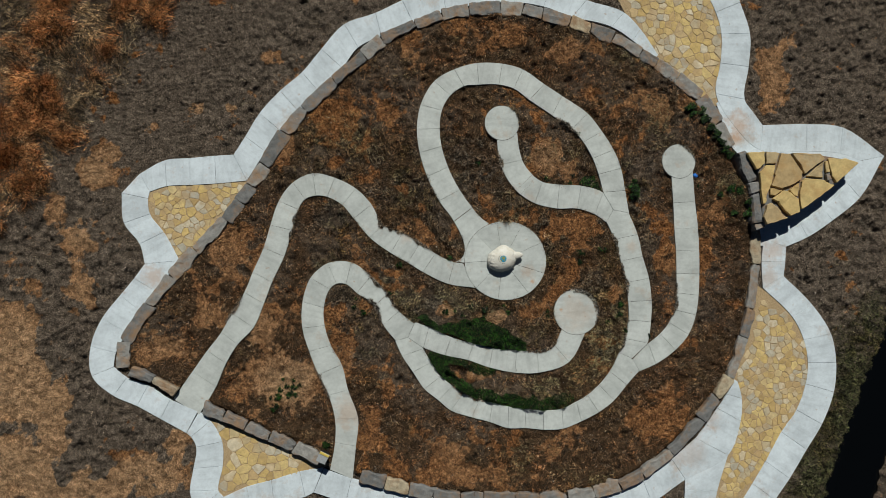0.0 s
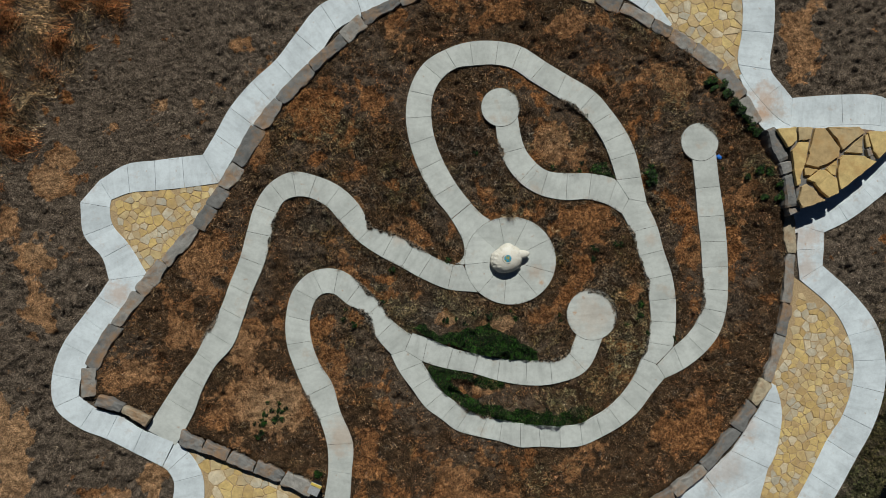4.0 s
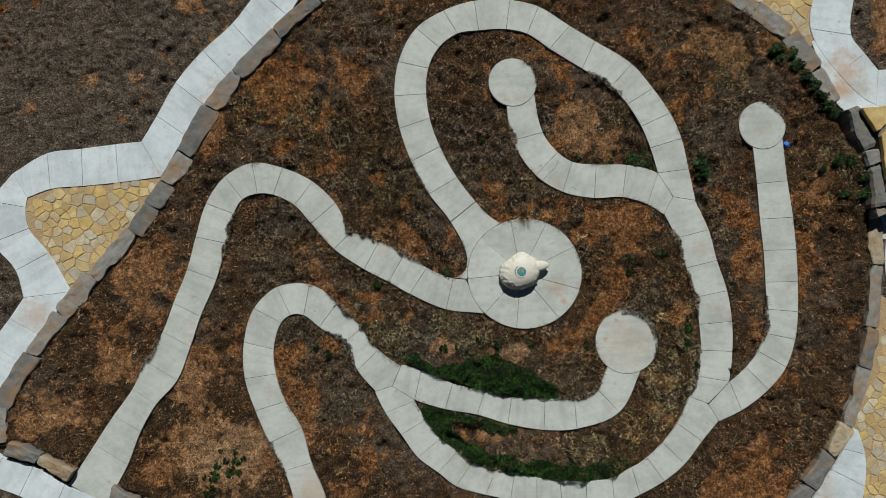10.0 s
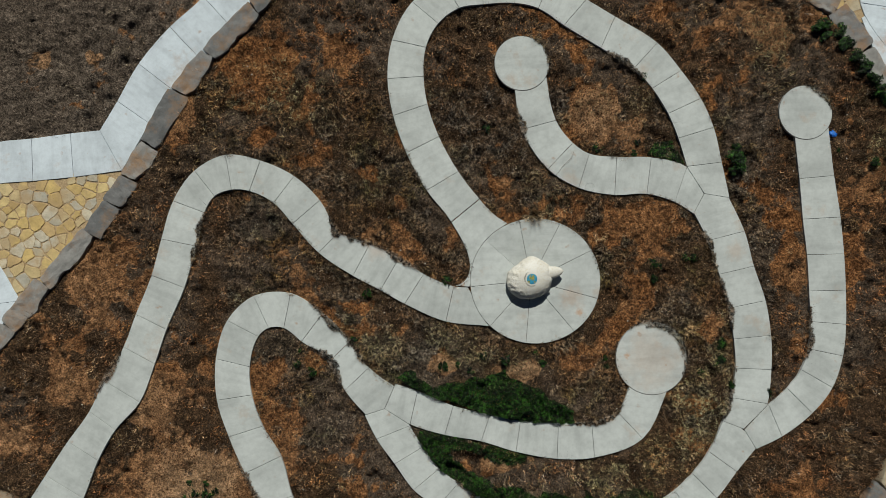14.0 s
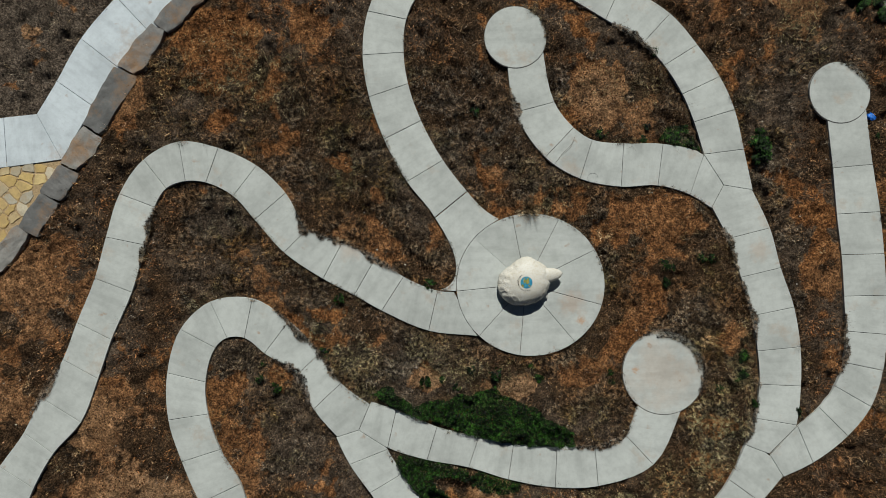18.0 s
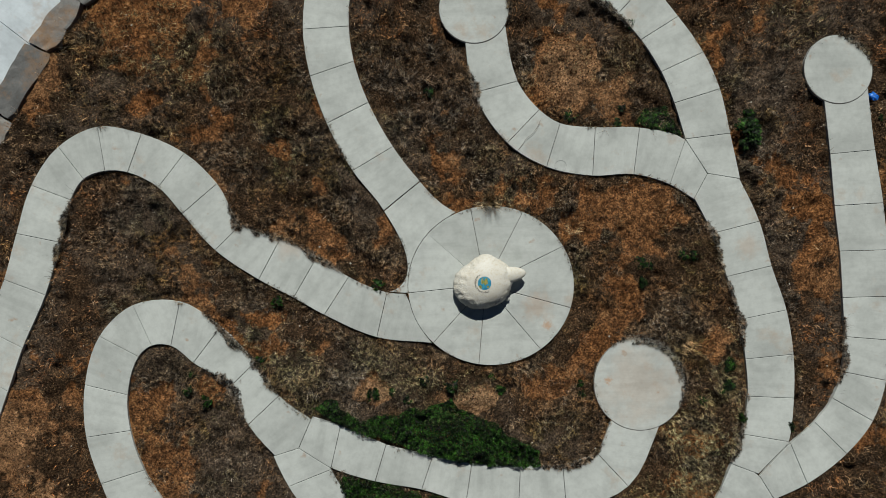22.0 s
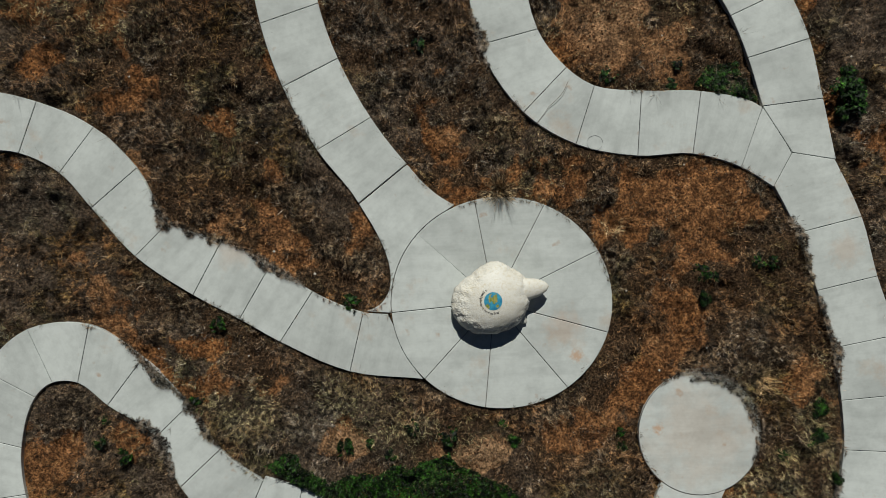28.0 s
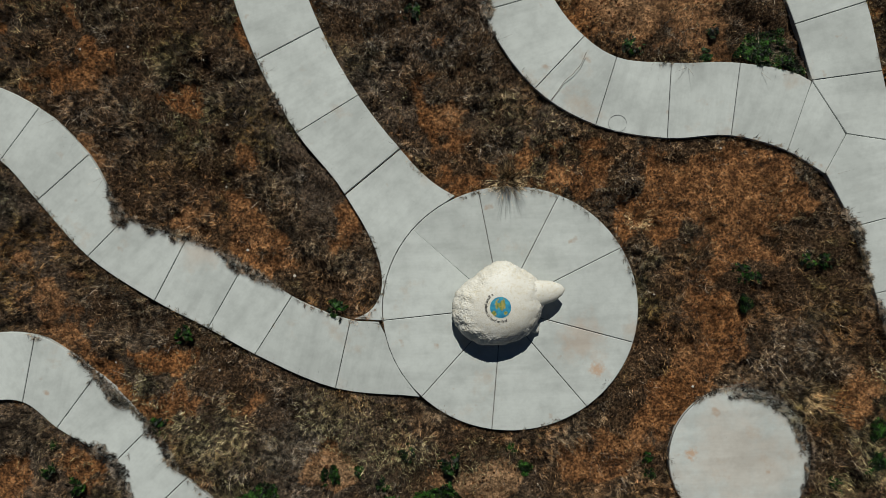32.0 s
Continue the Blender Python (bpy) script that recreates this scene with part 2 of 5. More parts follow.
M_DARK = blade_mat("dark_weed", [(0.0, (0.010, 0.008, 0.006)), (0.6, (0.030, 0.024, 0.018)), (1.0, (0.10, 0.08, 0.06))], (1.0, 0.9, 0.8), 0.5)
M_STRAW = blade_mat("straw_grass", [(0.0, (0.15, 0.10, 0.05)), (0.5, (0.36, 0.26, 0.14)), (1.0, (0.60, 0.48, 0.30))], (1.05, 0.75, 0.5), 0.5)
M_RUST = blade_mat("rust_grass", [(0.0, (0.12, 0.042, 0.015)), (0.45, (0.33, 0.125, 0.042)), (0.8, (0.46, 0.21, 0.075)), (1.0, (0.62, 0.40, 0.19))], (1.0, 0.9, 0.8), 0.6, patch=0.5)
M_GREEN = blade_mat("green_leaf", [(0.0, (0.004, 0.012, 0.0018)), (0.5, (0.009, 0.029, 0.0035)), (0.9, (0.016, 0.050, 0.0055)), (1.0, (0.036, 0.090, 0.010))], (0.8, 0.9, 0.7), 0.5, 0.55)
M_BANK = blade_mat("bank_grass", [(0.0, (0.018, 0.024, 0.009)), (0.5, (0.055, 0.060, 0.024)), (1.0, (0.13, 0.115, 0.055))], (1.1, 0.85, 0.7), 0.6)
M_OLIVE = blade_mat("olive_grass", [(0.0, (0.055, 0.0506, 0.0198)), (0.5, (0.198, 0.1738, 0.088)), (1.0, (0.396, 0.341, 0.198))], (1.0, 0.8, 0.65), 0.6)


def stone_mat(name, stops, dirt, scale=6.0, much=0.8):
    m = Mat(name, 0.9, spec=0.2)
    rnd = m.n("ShaderNodeObjectInfo").outputs["Random"]
    p = m.place()
    c = m.ramp(rnd, stops)
    c = m.mix(0.9, c, m.ramp(m.noise(scale, p, 6, 0.7), [(0.28, 0.62), (0.6, 1.0), (0.8, 1.12)]), "MULTIPLY")
    c = m.mix(m.ramp(m.noise(1.1, p, 7, 0.72), [(0.47, 0.0), (0.64, much)]), c, dirt)
    c = m.mix(m.ramp(m.noise(24.0, p, 4, 0.7), [(0.60, 0.0), (0.72, 0.5)]), c, tuple(v * 0.35 for v in dirt))
    m.color(c)
    m.bump(m.noise(18.0, p, 7, 0.72), 0.55, 0.02)
    return m.m


M_FLAG = stone_mat("ochre_flagstone", [(0.0, (0.46, 0.32, 0.14)), (0.18, (0.62, 0.45, 0.18)), (0.36, (0.68, 0.52, 0.23)), (0.5, (0.52, 0.43, 0.28)), (0.62, (0.44, 0.41, 0.33)), (0.74, (0.68, 0.60, 0.44)), (0.86, (0.54, 0.38, 0.18)), (1.0, (0.64, 0.48, 0.20))], (0.42, 0.30, 0.16), 3.5)
M_BLOCK = stone_mat("grey_limestone", [(0.0, (0.145, 0.147, 0.145)), (0.5, (0.23, 0.228, 0.22)), (0.85, (0.31, 0.30, 0.275)), (0.95, (0.36, 0.31, 0.23)), (1.0, (0.46, 0.39, 0.27))], (0.27, 0.165, 0.09), 4.0, 0.85)
M_SLAB = stone_mat("ochre_slab", [(0.0, (0.46, 0.32, 0.15)), (0.35, (0.46, 0.36, 0.21)), (0.6, (0.58, 0.42, 0.18)), (1.0, (0.62, 0.47, 0.21))], (0.44, 0.27, 0.11), 3.0, 0.6)


def make_mortar():
    m = Mat("sandy_mortar", 0.95)
    m.color(m.ramp(m.noise(20.0, None, 5, 0.7), [(0.3, (0.24, 0.17, 0.09)), (0.6, (0.45, 0.33, 0.19)), (0.8, (0.58, 0.46, 0.29))]))
    return m.m


M_MORTAR = make_mortar()


def plain(name, c, rough=0.6, metal=0.0, grain=25.0, var=0.15):
    m = Mat(name, rough, metal)
    m.color(m.ramp(m.noise(grain, None, 5, 0.6), [(0.3, tuple(v * (1 - var) for v in c)), (0.7, tuple(v * (1 + var) for v in c))]))
    m.bump(m.noise(grain * 4, None, 4, 0.6), 0.15, 0.003)
    return m.m


def make_water():
    m = Mat("dark_water", 0.08, spec=0.2)
    m.color((0.002, 0.0025, 0.003))
    m.bump(m.noise(3.0, None, 3, 0.5), 0.08, 0.02)
    return m.m


M_WATER = make_water()


# ---- the plan of the walks: each row is a joint between two slabs (x, y, width, bearing of the joint) ----
WALKS = {}
WALKS["snout_upper"] = [
    (-12.07, -7.53, 1.41, -31), (-11.39, -6.42, 1.32, -33), (-10.85, -5.38, 1.07, -34), (-10.28, -4.5, 0.96, -37), (-9.7, -3.64, 1.26, -33), (-9.18, -2.58, 1.07, -30),
    (-8.82, -1.58, 1.03, -28), (-8.31, -0.37, 1.06, -22), (-7.98, 0.81, 1.07, -13), (-7.67, 1.9, 1.01, -22), (-7.19, 2.61, 1.0, -53), (-6.46, 2.94, 1.1, -81),
    (-5.66, 2.82, 1.0, -110), (-4.78, 2.38, 1.04, -128), (-4.11, 1.67, 1.1, -140), (-3.43, 0.72, 0.89, -136), (-2.44, 0.17, 1.13, -119), (-1.58, -0.29, 1.16, -121),
    (-0.84, -0.77, 1.09, -124), (0.25, -1.26, 1.11, -104), (1.14, -1.37, 1.35, -63)]
WALKS["loop_upper"] = [
    (0.95, -0.74, 1.1, -3), (1.45, 0.58, 1.74, 49), (0.8, 1.63, 1.14, 38), (0.11, 2.56, 1.15, 30), (-0.48, 3.7, 1.14, 26), (-0.84, 4.8, 1.13, 18),
    (-0.97, 5.82, 1.13, 3), (-0.84, 6.89, 1.08, -13), (-0.31, 7.87, 1.06, -41), (0.52, 8.43, 0.97, -60), (1.46, 8.66, 1.09, -83), (2.6, 8.69, 1.08, -99),
    (3.49, 8.48, 1.09, -114), (4.44, 7.85, 1.12, -132), (5.47, 7.2, 1.12, -116), (6.65, 6.44, 1.13, -134), (7.3, 5.67, 1.11, -149), (7.84, 4.81, 1.17, -156),
    (8.18, 3.95, 1.2, -164), (8.41, 2.94, 1.13, -174), (8.69, 1.75, 0.93, -165)]
WALKS["loop_right"] = [
    (8.57, 1.63, 1.24, -157), (9.02, 0.66, 1.22, -167), (9.31, -0.43, 1.15, -168), (9.61, -1.51, 1.2, -170), (9.73, -2.54, 1.2, -176), (9.72, -3.53, 1.15, 176),
    (9.54, -4.51, 1.19, 169), (9.24, -5.23, 1.13, 167)]
WALKS["loop_lower"] = [
    (9.19, -5.55, 1.39, 138), (8.63, -6.36, 1.08, 143), (8.03, -7.08, 1.07, 134), (7.36, -7.61, 1.01, 125), (6.64, -8.0, 0.97, 105), (5.83, -8.34, 0.96, 94),
    (4.88, -8.4, 0.93, 90), (3.98, -8.32, 0.93, 94), (3.13, -8.26, 1.04, 89), (2.28, -8.01, 0.94, 80), (1.53, -7.82, 0.95, 66), (0.63, -7.5, 1.05, 53),
    (0.05, -7.08, 0.98, 46), (-0.59, -6.58, 1.0, 38), (-1.11, -5.84, 1.0, 29), (-1.57, -5.13, 1.08, 20), (-1.94, -4.3, 1.11, 31)]
WALKS["snout_lower"] = [
    (-1.96, -4.12, 1.34, 44), (-2.65, -3.48, 1.0, 42), (-3.14, -2.61, 0.84, 43), (-3.98, -1.87, 1.07, 52), (-4.73, -1.34, 1.08, 78), (-5.52, -1.36, 1.08, 114),
    (-6.08, -1.85, 1.06, 151), (-6.39, -2.88, 1.05, 165), (-6.35, -3.93, 1.06, -173), (-6.02, -4.96, 1.06, -164), (-5.52, -5.97, 1.19, -156), (-5.11, -7.06, 0.95, -165),
    (-4.69, -8.31, 1.1, 180), (-4.72, -9.51, 1.01, 170), (-4.87, -10.78, 1.17, 157)]
WALKS["branch_lower"] = [
    (-1.63, -4.06, 0.83, 67), (-0.93, -4.4, 1.03, 76), (0.14, -4.82, 0.92, 72), (1.26, -5.09, 0.85, 70), (2.26, -5.37, 0.96, 80), (3.48, -5.55, 1.1, 86),
    (4.58, -5.55, 1.1, 93), (5.78, -5.18, 1.06, 132), (6.32, -4.1, 1.2, 171)]
WALKS["branch_right"] = [
    (9.53, -5.73, 0.67, 123), (10.35, -5.16, 1.06, 111), (11.16, -4.56, 1.11, 134), (11.74, -3.89, 1.15, 149), (12.07, -3.08, 1.12, 167), (12.19, -2.16, 1.15, 174),
    (12.21, -1.14, 1.19, -180), (12.2, 0.01, 1.21, -180), (12.13, 1.16, 1.23, -178), (12.03, 2.47, 1.14, -176), (11.94, 3.77, 1.13, -173)]
WALKS["branch_upper"] = [
    (2.97, 5.59, 1.04, 18), (3.18, 4.27, 1.12, 14), (3.83, 3.28, 1.15, 45), (4.56, 2.8, 1.14, 71), (5.56, 2.62, 1.21, 85), (6.62, 2.61, 1.17, 81),
    (7.63, 2.31, 1.18, 69), (8.18, 1.69, 0.71, 60)]
WALKS["walk_top"] = [
    (-2.09, 11.69, 1.21, 116), (-0.28, 12.36, 1.22, 101), (1.48, 12.85, 1.27, 96), (3.31, 13.02, 1.28, 85), (4.98, 12.81, 1.27, 69), (6.6, 12.21, 1.16, 51),
    (8.59, 11.72, 1.0, 52), (9.57, 10.97, 0.73, 56), (10.59, 9.87, 0.28, 41)]
WALKS["walk_lower"] = [
    (14.69, -6.47, 0.21, -32), (14.6, -7.26, 0.8, -16), (14.31, -8.17, 1.36, -28), (13.42, -9.75, 1.86, -27), (11.68, -10.83, 1.26, -55), (10.1, -11.91, 1.17, -67),
    (8.39, -12.48, 1.15, -73), (6.28, -12.8, 1.14, -87), (4.01, -12.9, 1.13, -90), (1.75, -12.87, 1.13, -95), (-0.25, -12.71, 1.15, -103), (-2.43, -12.2, 1.14, -103),
    (-4.53, -11.68, 1.16, -102), (-5.95, -11.2, 1.2, -112)]
WALKS["walk_fin"] = [
    (-5.95, -11.17, 1.25, -111), (-6.71, -11.36, 1.23, -76), (-8.09, -11.68, 1.06, -82), (-9.18, -12.02, 1.16, -77), (-10.14, -12.5, 1.24, -71), (-11.1, -12.12, 1.38, -142),
    (-11.25, -11.61, 1.29, -178), (-11.1, -10.53, 1.35, -175), (-11.08, -9.47, 1.21, -168), (-11.49, -8.74, 1.15, -139), (-11.86, -8.43, 1.16, -118)]
WALKS["spur"] = [
    (13.14, -10.73, 2.48, -153), (12.85, -11.88, 1.68, 179), (12.77, -12.48, 1.59, 179), (12.68, -13.45, 1.53, 179)]
WALKS["walk_left_a"] = [
    (-11.89, -8.43, 1.13, -116), (-13.13, -7.82, 1.0, -114), (-14.19, -7.19, 1.08, -116), (-15.22, -6.78, 1.01, -124), (-16.03, -6.07, 1.06, -157), (-16.04, -5.06, 1.19, 166),
    (-15.58, -3.93, 1.32, 150), (-14.91, -2.87, 1.16, 143), (-14.26, -2.0, 1.15, 150), (-13.49, -0.93, 1.61, -174), (-14.01, 0.21, 1.24, -152), (-14.72, 1.12, 1.26, -159),
    (-14.85, 2.2, 1.25, 169), (-14.42, 2.83, 0.98, 120)]
WALKS["walk_left_b"] = [
    (-14.42, 2.83, 0.98, 120), (-13.46, 3.31, 1.25, 95), (-12.34, 3.42, 1.3, 92), (-11.16, 3.54, 1.34, 94), (-10.0, 3.67, 1.41, 118), (-9.31, 4.83, 1.21, 144),
    (-8.62, 5.91, 1.37, 141), (-7.73, 6.96, 1.40, 132), (-6.74, 7.93, 1.32, 131), (-5.75, 9.15, 1.38, 139), (-4.83, 10.33, 1.33, 122), (-3.51, 10.95, 1.19, 106),
    (-2.09, 11.69, 1.21, 116)]
WALKS["walk_tail_a"] = [
    (12.58, 15.37, 1.57, 61), (13.78, 14.02, 1.67, 35), (14.4, 12.62, 1.43, 24), (14.81, 11.26, 1.54, 1), (14.73, 9.62, 1.51, -5), (14.49, 7.97, 1.55, -9),
    (15.22, 6.79, 1.26, 36), (16.13, 5.89, 1.3, 83), (18.57, 5.96, 1.41, 89), (20.45, 5.87, 1.37, 83), (22.14, 4.98, 1.31, 13)]
WALKS["walk_tail_b"] = [
    (22.14, 4.98, 1.31, 13), (21.08, 3.28, 0.98, -47), (19.65, 2.0, 0.79, -47), (18.34, 1.18, 0.84, -58), (16.8, 0.48, 1.22, -17), (16.71, -0.45, 1.26, 1),
    (16.69, -1.5, 1.27, 29), (18.22, -2.95, 1.23, 33), (19.01, -4.26, 1.49, 13), (19.24, -5.56, 1.51, 0), (19.1, -6.84, 1.55, -15), (18.52, -8.3, 1.52, -28),
    (17.7, -9.48, 1.6, -34), (16.82, -10.92, 1.52, -34), (16.09, -11.99, 1.43, -35), (15.29, -13.21, 1.44, -36)]
PLAZA, PLAZA_FLAT, HUB = (2.93, -0.61, 2.03), 0.957, (2.79, -0.60)
STUBS = [(2.69, 6.23, 0.86), (6.50, -3.10, 1.125), (11.75, 4.55, 0.86)]
FORK_A = ((8.37, 2.01), (7.84, 2.88), (9.14, 1.87), (8.00, 1.38))
FORK_B = ((9.34, -5.38), (10.13, -4.65), (8.68, -5.11), (9.71, -6.02))
FORK_C = ((-1.82, -4.41), (-1.08, -4.90), (-2.45, -4.59), (-1.48, -3.66))
NECK_LEFT = [(0.36, 1.26), (0.67, 0.71), (0.86, 0.22), (0.90, -0.18), (0.83, -0.42), (0.68, -0.60), (0.45, -0.705)]
NECK_RIGHT = [(1.255, 1.965), (1.52, 1.65), (1.80, 1.39), (2.10, 1.20)]
GAP = 0.005


def edge_curve(pts, n):
    """Points along a smooth line through pts, n to a span; a sharp bend stays sharp."""
    p = [np.array(v) for v in pts]
    tan = []
    for i in range(len(p)):
        a = p[i] - p[i - 1] if i else p[1] - p[0]
        b = p[i + 1] - p[i] if i + 1 < len(p) else a
        la, lb = np.linalg.norm(a) + 1e-6, np.linalg.norm(b) + 1e-6
        sharp = np.dot(a, b) / (la * lb) < 0.72
        mid = (a / la + b / lb) / 2
        tan.append((a / la, b / lb) if sharp else (mid, mid))
    spans = []
    for i in range(len(p) - 1):
        d = np.linalg.norm(p[i + 1] - p[i])
        m0, m1 = tan[i][1] * d, tan[i + 1][0] * d
        row = []
        for k in range(n + 1):
            t = k / n
            row.append((2 * t ** 3 - 3 * t * t + 1) * p[i] + (t ** 3 - 2 * t * t + t) * m0 + (3 * t * t - 2 * t ** 3) * p[i + 1] + (t ** 3 - t * t) * m1)
        spans.append(row)
    return spans


def clip_half(poly, c, d, off):
    """Keeps what lies to the left of the ray from c along d, off metres away from it."""
    side = lambda q: d[0] * (q[1] - c[1]) - d[1] * (q[0] - c[0]) - off  # noqa: E731
    out = []
    for i in range(len(poly)):
        a, b = poly[i - 1], poly[i]
        sa, sb = side(a), side(b)
        if (sa < 0) != (sb < 0):
            t = sa / (sa - sb)
            out.append((a[0] + t * (b[0] - a[0]), a[1] + t * (b[1] - a[1])))
        if sb >= 0:
            out.append(tuple(b))
    return out


def clip_wedge(poly, fork, i, j):
    c = np.array(fork[0])
    a, b = np.array(fork[i]) - c, np.array(fork[j]) - c
    a, b = a / np.linalg.norm(a), b / np.linalg.norm(b)
    if a[0] * b[1] - a[1] * b[0] < 0:
        a, b = b, a
    poly = clip_half(poly, c, a, GAP)
    return clip_half(poly, c, -b, GAP) if len(poly) > 2 else poly


def tidy(poly, least=0.012):
    out = []
    for q in poly:
        if not out or math.dist(q, out[-1]) > least:
            out.append((float(q[0]), float(q[1])))
    while len(out) > 2 and math.dist(out[0], out[-1]) < least:
        out.pop()
    area = sum(out[i - 1][0] * out[i][1] - out[i][0] * out[i - 1][1] for i in range(len(out))) / 2
    return (out if area > 0 else out[::-1]), abs(area)


def inset(poly, d):
    """The anticlockwise outline moved inward by d."""
    res = []
    for i in range(len(poly)):
        a, b, c = np.array(poly[i - 1]), np.array(poly[i]), np.array(poly[(i + 1) % len(poly)])
        e, f = b - a, c - b
        e, f = e / (np.linalg.norm(e) + 1e-9), f / (np.linalg.norm(f) + 1e-9)
        nrm = np.array((-e[1] - f[1], e[0] + f[0]))
        k = np.linalg.norm(nrm)
        nrm = nrm / k if k > 1e-6 else np.zeros(2)
        res.append(tuple(b + nrm * d / max(0.5, k / 2)))
    return res


def plate(poly, top, thick, bevel, rough=0.0):
    """A flat piece with a rounded upper edge."""
    bm = bmesh.new()
    jig = [random.uniform(-rough, rough) for _ in poly]
    low = [bm.verts.new((x, y, top - thick)) for x, y in poly]
    mid = [bm.verts.new((x, y, top - bevel + j)) for (x, y), j in zip(poly, jig)]
    up = [bm.verts.new((x, y, top + j)) for (x, y), j in zip(inset(poly, bevel), jig)]
    n = len(poly)
    for i in range(n):
        k = (i + 1) % n
        bm.faces.new((low[i], low[k], mid[k], mid[i]))
        bm.faces.new((mid[i], mid[k], up[k], up[i]))
    face = bm.faces.new(up)
    face.normal_update()
    bmesh.ops.triangulate(bm, faces=[face])
    return bm


OUTLINES = []  # every paved outline, for the soil and the grass


def lay_walk(key, material, label, discs=(), wedges=(), stretch=(0, 0), level=0.0, index=0, one_start=False):
    rows = WALKS[key]
    ends = []
    for x, y, w, turn in rows:
        d = np.array((math.cos(radians(turn)), math.sin(radians(turn)))) * w / 2
        ends.append((np.array((x, y)) - d, np.array((x, y)) + d))
    for which, by in ((0, stretch[0]), (-1, stretch[1])):
        if by:
            other = 1 if which == 0 else -2
            go = np.array(rows[which][:2]) - np.array(rows[other][:2])
            go = go / np.linalg.norm(go) * by
            ends[which] = (ends[which][0] + go, ends[which][1] + go)
    n = 5
    left, right = edge_curve([e[0] for e in ends], n), edge_curve([e[1] for e in ends], n)
    if one_start:
        left, right = left[2:], right[2:]
    base = bmesh.new()
    polys = []
    if one_start:
        rim = [(PLAZA[0] + (PLAZA[2] + 2 * GAP) * math.cos(radians(a)), PLAZA[1] + (PLAZA[2] + 2 * GAP) * PLAZA_FLAT * math.sin(radians(a))) for a in range(184, 114, -5)]
        neck = [tuple(q) for span in edge_curve(NECK_LEFT, 4) for q in span] + rim + [tuple(q) for span in edge_curve(NECK_RIGHT, 3) for q in span][::-1]
        polys.append(tidy(neck)[0])
        OUTLINES.append(polys[0])
    for lo, hi in zip(left, right):
        g0 = (hi[0] - lo[0]), (hi[-1] - lo[-1])
        along0 = np.array((lo[1] - lo[0] + hi[1] - hi[0]))
        along0 = along0 / (np.linalg.norm(along0) + 1e-9) * GAP
        along1 = np.array((lo[-1] - lo[-2] + hi[-1] - hi[-2]))
        along1 = along1 / (np.linalg.norm(along1) + 1e-9) * GAP
        poly = [lo[0] + along0] + list(lo[1:-1]) + [lo[-1] - along1]
        poly += [lo[-1] + g0[1] * f - along1 for f in (0.17, 0.34, 0.5, 0.66, 0.83)]
        poly += [hi[-1] - along1] + list(hi[1:-1])[::-1] + [hi[0] + along0]
        poly += [lo[0] + g0[0] * f + along0 for f in (0.83, 0.66, 0.5, 0.34, 0.17)]
        poly = [tuple(q) for q in poly]
        for cx, cy, r in discs:
            flat = PLAZA_FLAT if r > 1.5 else 1.0
            moved = []
            for q in poly:
                d = math.hypot(q[0] - cx, (q[1] - cy) / flat)
                if d < r + GAP * 2:
                    s = (r + GAP * 2) / max(d, 1e-6)
                    q = (cx + (q[0] - cx) * s, cy + (q[1] - cy) * s)
                moved.append(q)
            poly = moved
        for fork, i, j in wedges:
            if min(math.dist(q, fork[0]) for q in poly) < 1.4 and len(poly) > 2:
                poly = clip_wedge(poly, fork, i, j)
        if len(poly) < 3:
            continue
        poly, area = tidy(poly)
        if area < 0.03 or len(poly) < 3:
            continue
        polys.append(poly)
        under = [base.verts.new((x, y, -0.016 - 0.0012 * index)) for x, y in poly]
        base.faces.new(under)
        OUTLINES.append(poly)
    base.normal_update()
    bmesh.ops.triangulate(base, faces=base.faces[:])
    walk_ob = tagged(part("pavement_%d" % (index + 1), base, M_JOINT), label, "pavement", "", "structure")
    for poly in polys:
        mid = np.mean(poly, 0)
        near = min(rows, key=lambda row: math.dist(row[:2], mid))
        slab = part("slab", plate(poly, level + random.uniform(-0.003, 0.003), 0.11, 0.008), material, walk_ob)
        slab["lay"] = radians(near[3])
    return walk_ob


INNER = "narrow curving footpath of grey concrete slabs through dry grass"
OUTER = "pale concrete perimeter footpath of broad slabs beside stone edging"
lay_walk("snout_upper", M_INNER, INNER, [PLAZA], stretch=(0.22, 0), index=0)
lay_walk("loop_upper", M_INNER, INNER, [PLAZA], [(FORK_A, 1, 2)], (0, 0.6), index=1, one_start=True)
lay_walk("loop_right", M_INNER, INNER, (), [(FORK_A, 2, 3), (FORK_B, 1, 2)], (0.6, 0.6), index=2)
lay_walk("loop_lower", M_INNER, INNER, (), [(FORK_B, 2, 3), (FORK_C, 1, 2)], (0.2, 0.6), index=3)
lay_walk("snout_lower", M_INNER, INNER, (), [(FORK_C, 2, 3)], (0.6, 0.15), index=4)
lay_walk("branch_lower", M_INNER, INNER, (), [(FORK_C, 3, 1)], (0.05, 0.35), index=5)
lay_walk("branch_right", M_INNER, INNER, (), [(FORK_B, 3, 1)], (0, 0.5), index=6)
lay_walk("branch_upper", M_INNER, INNER, (), [(FORK_A, 3, 1)], (0.35, 0), index=7)
for k, key in enumerate(("walk_left_a", "walk_left_b", "walk_top", "walk_tail_a", "walk_tail_b", "walk_lower", "walk_fin", "spur")):
    lay_walk(key, M_OUTER, OUTER, index=8 + k, level=-0.006 if key in ("spur", "walk_fin") else 0.0)


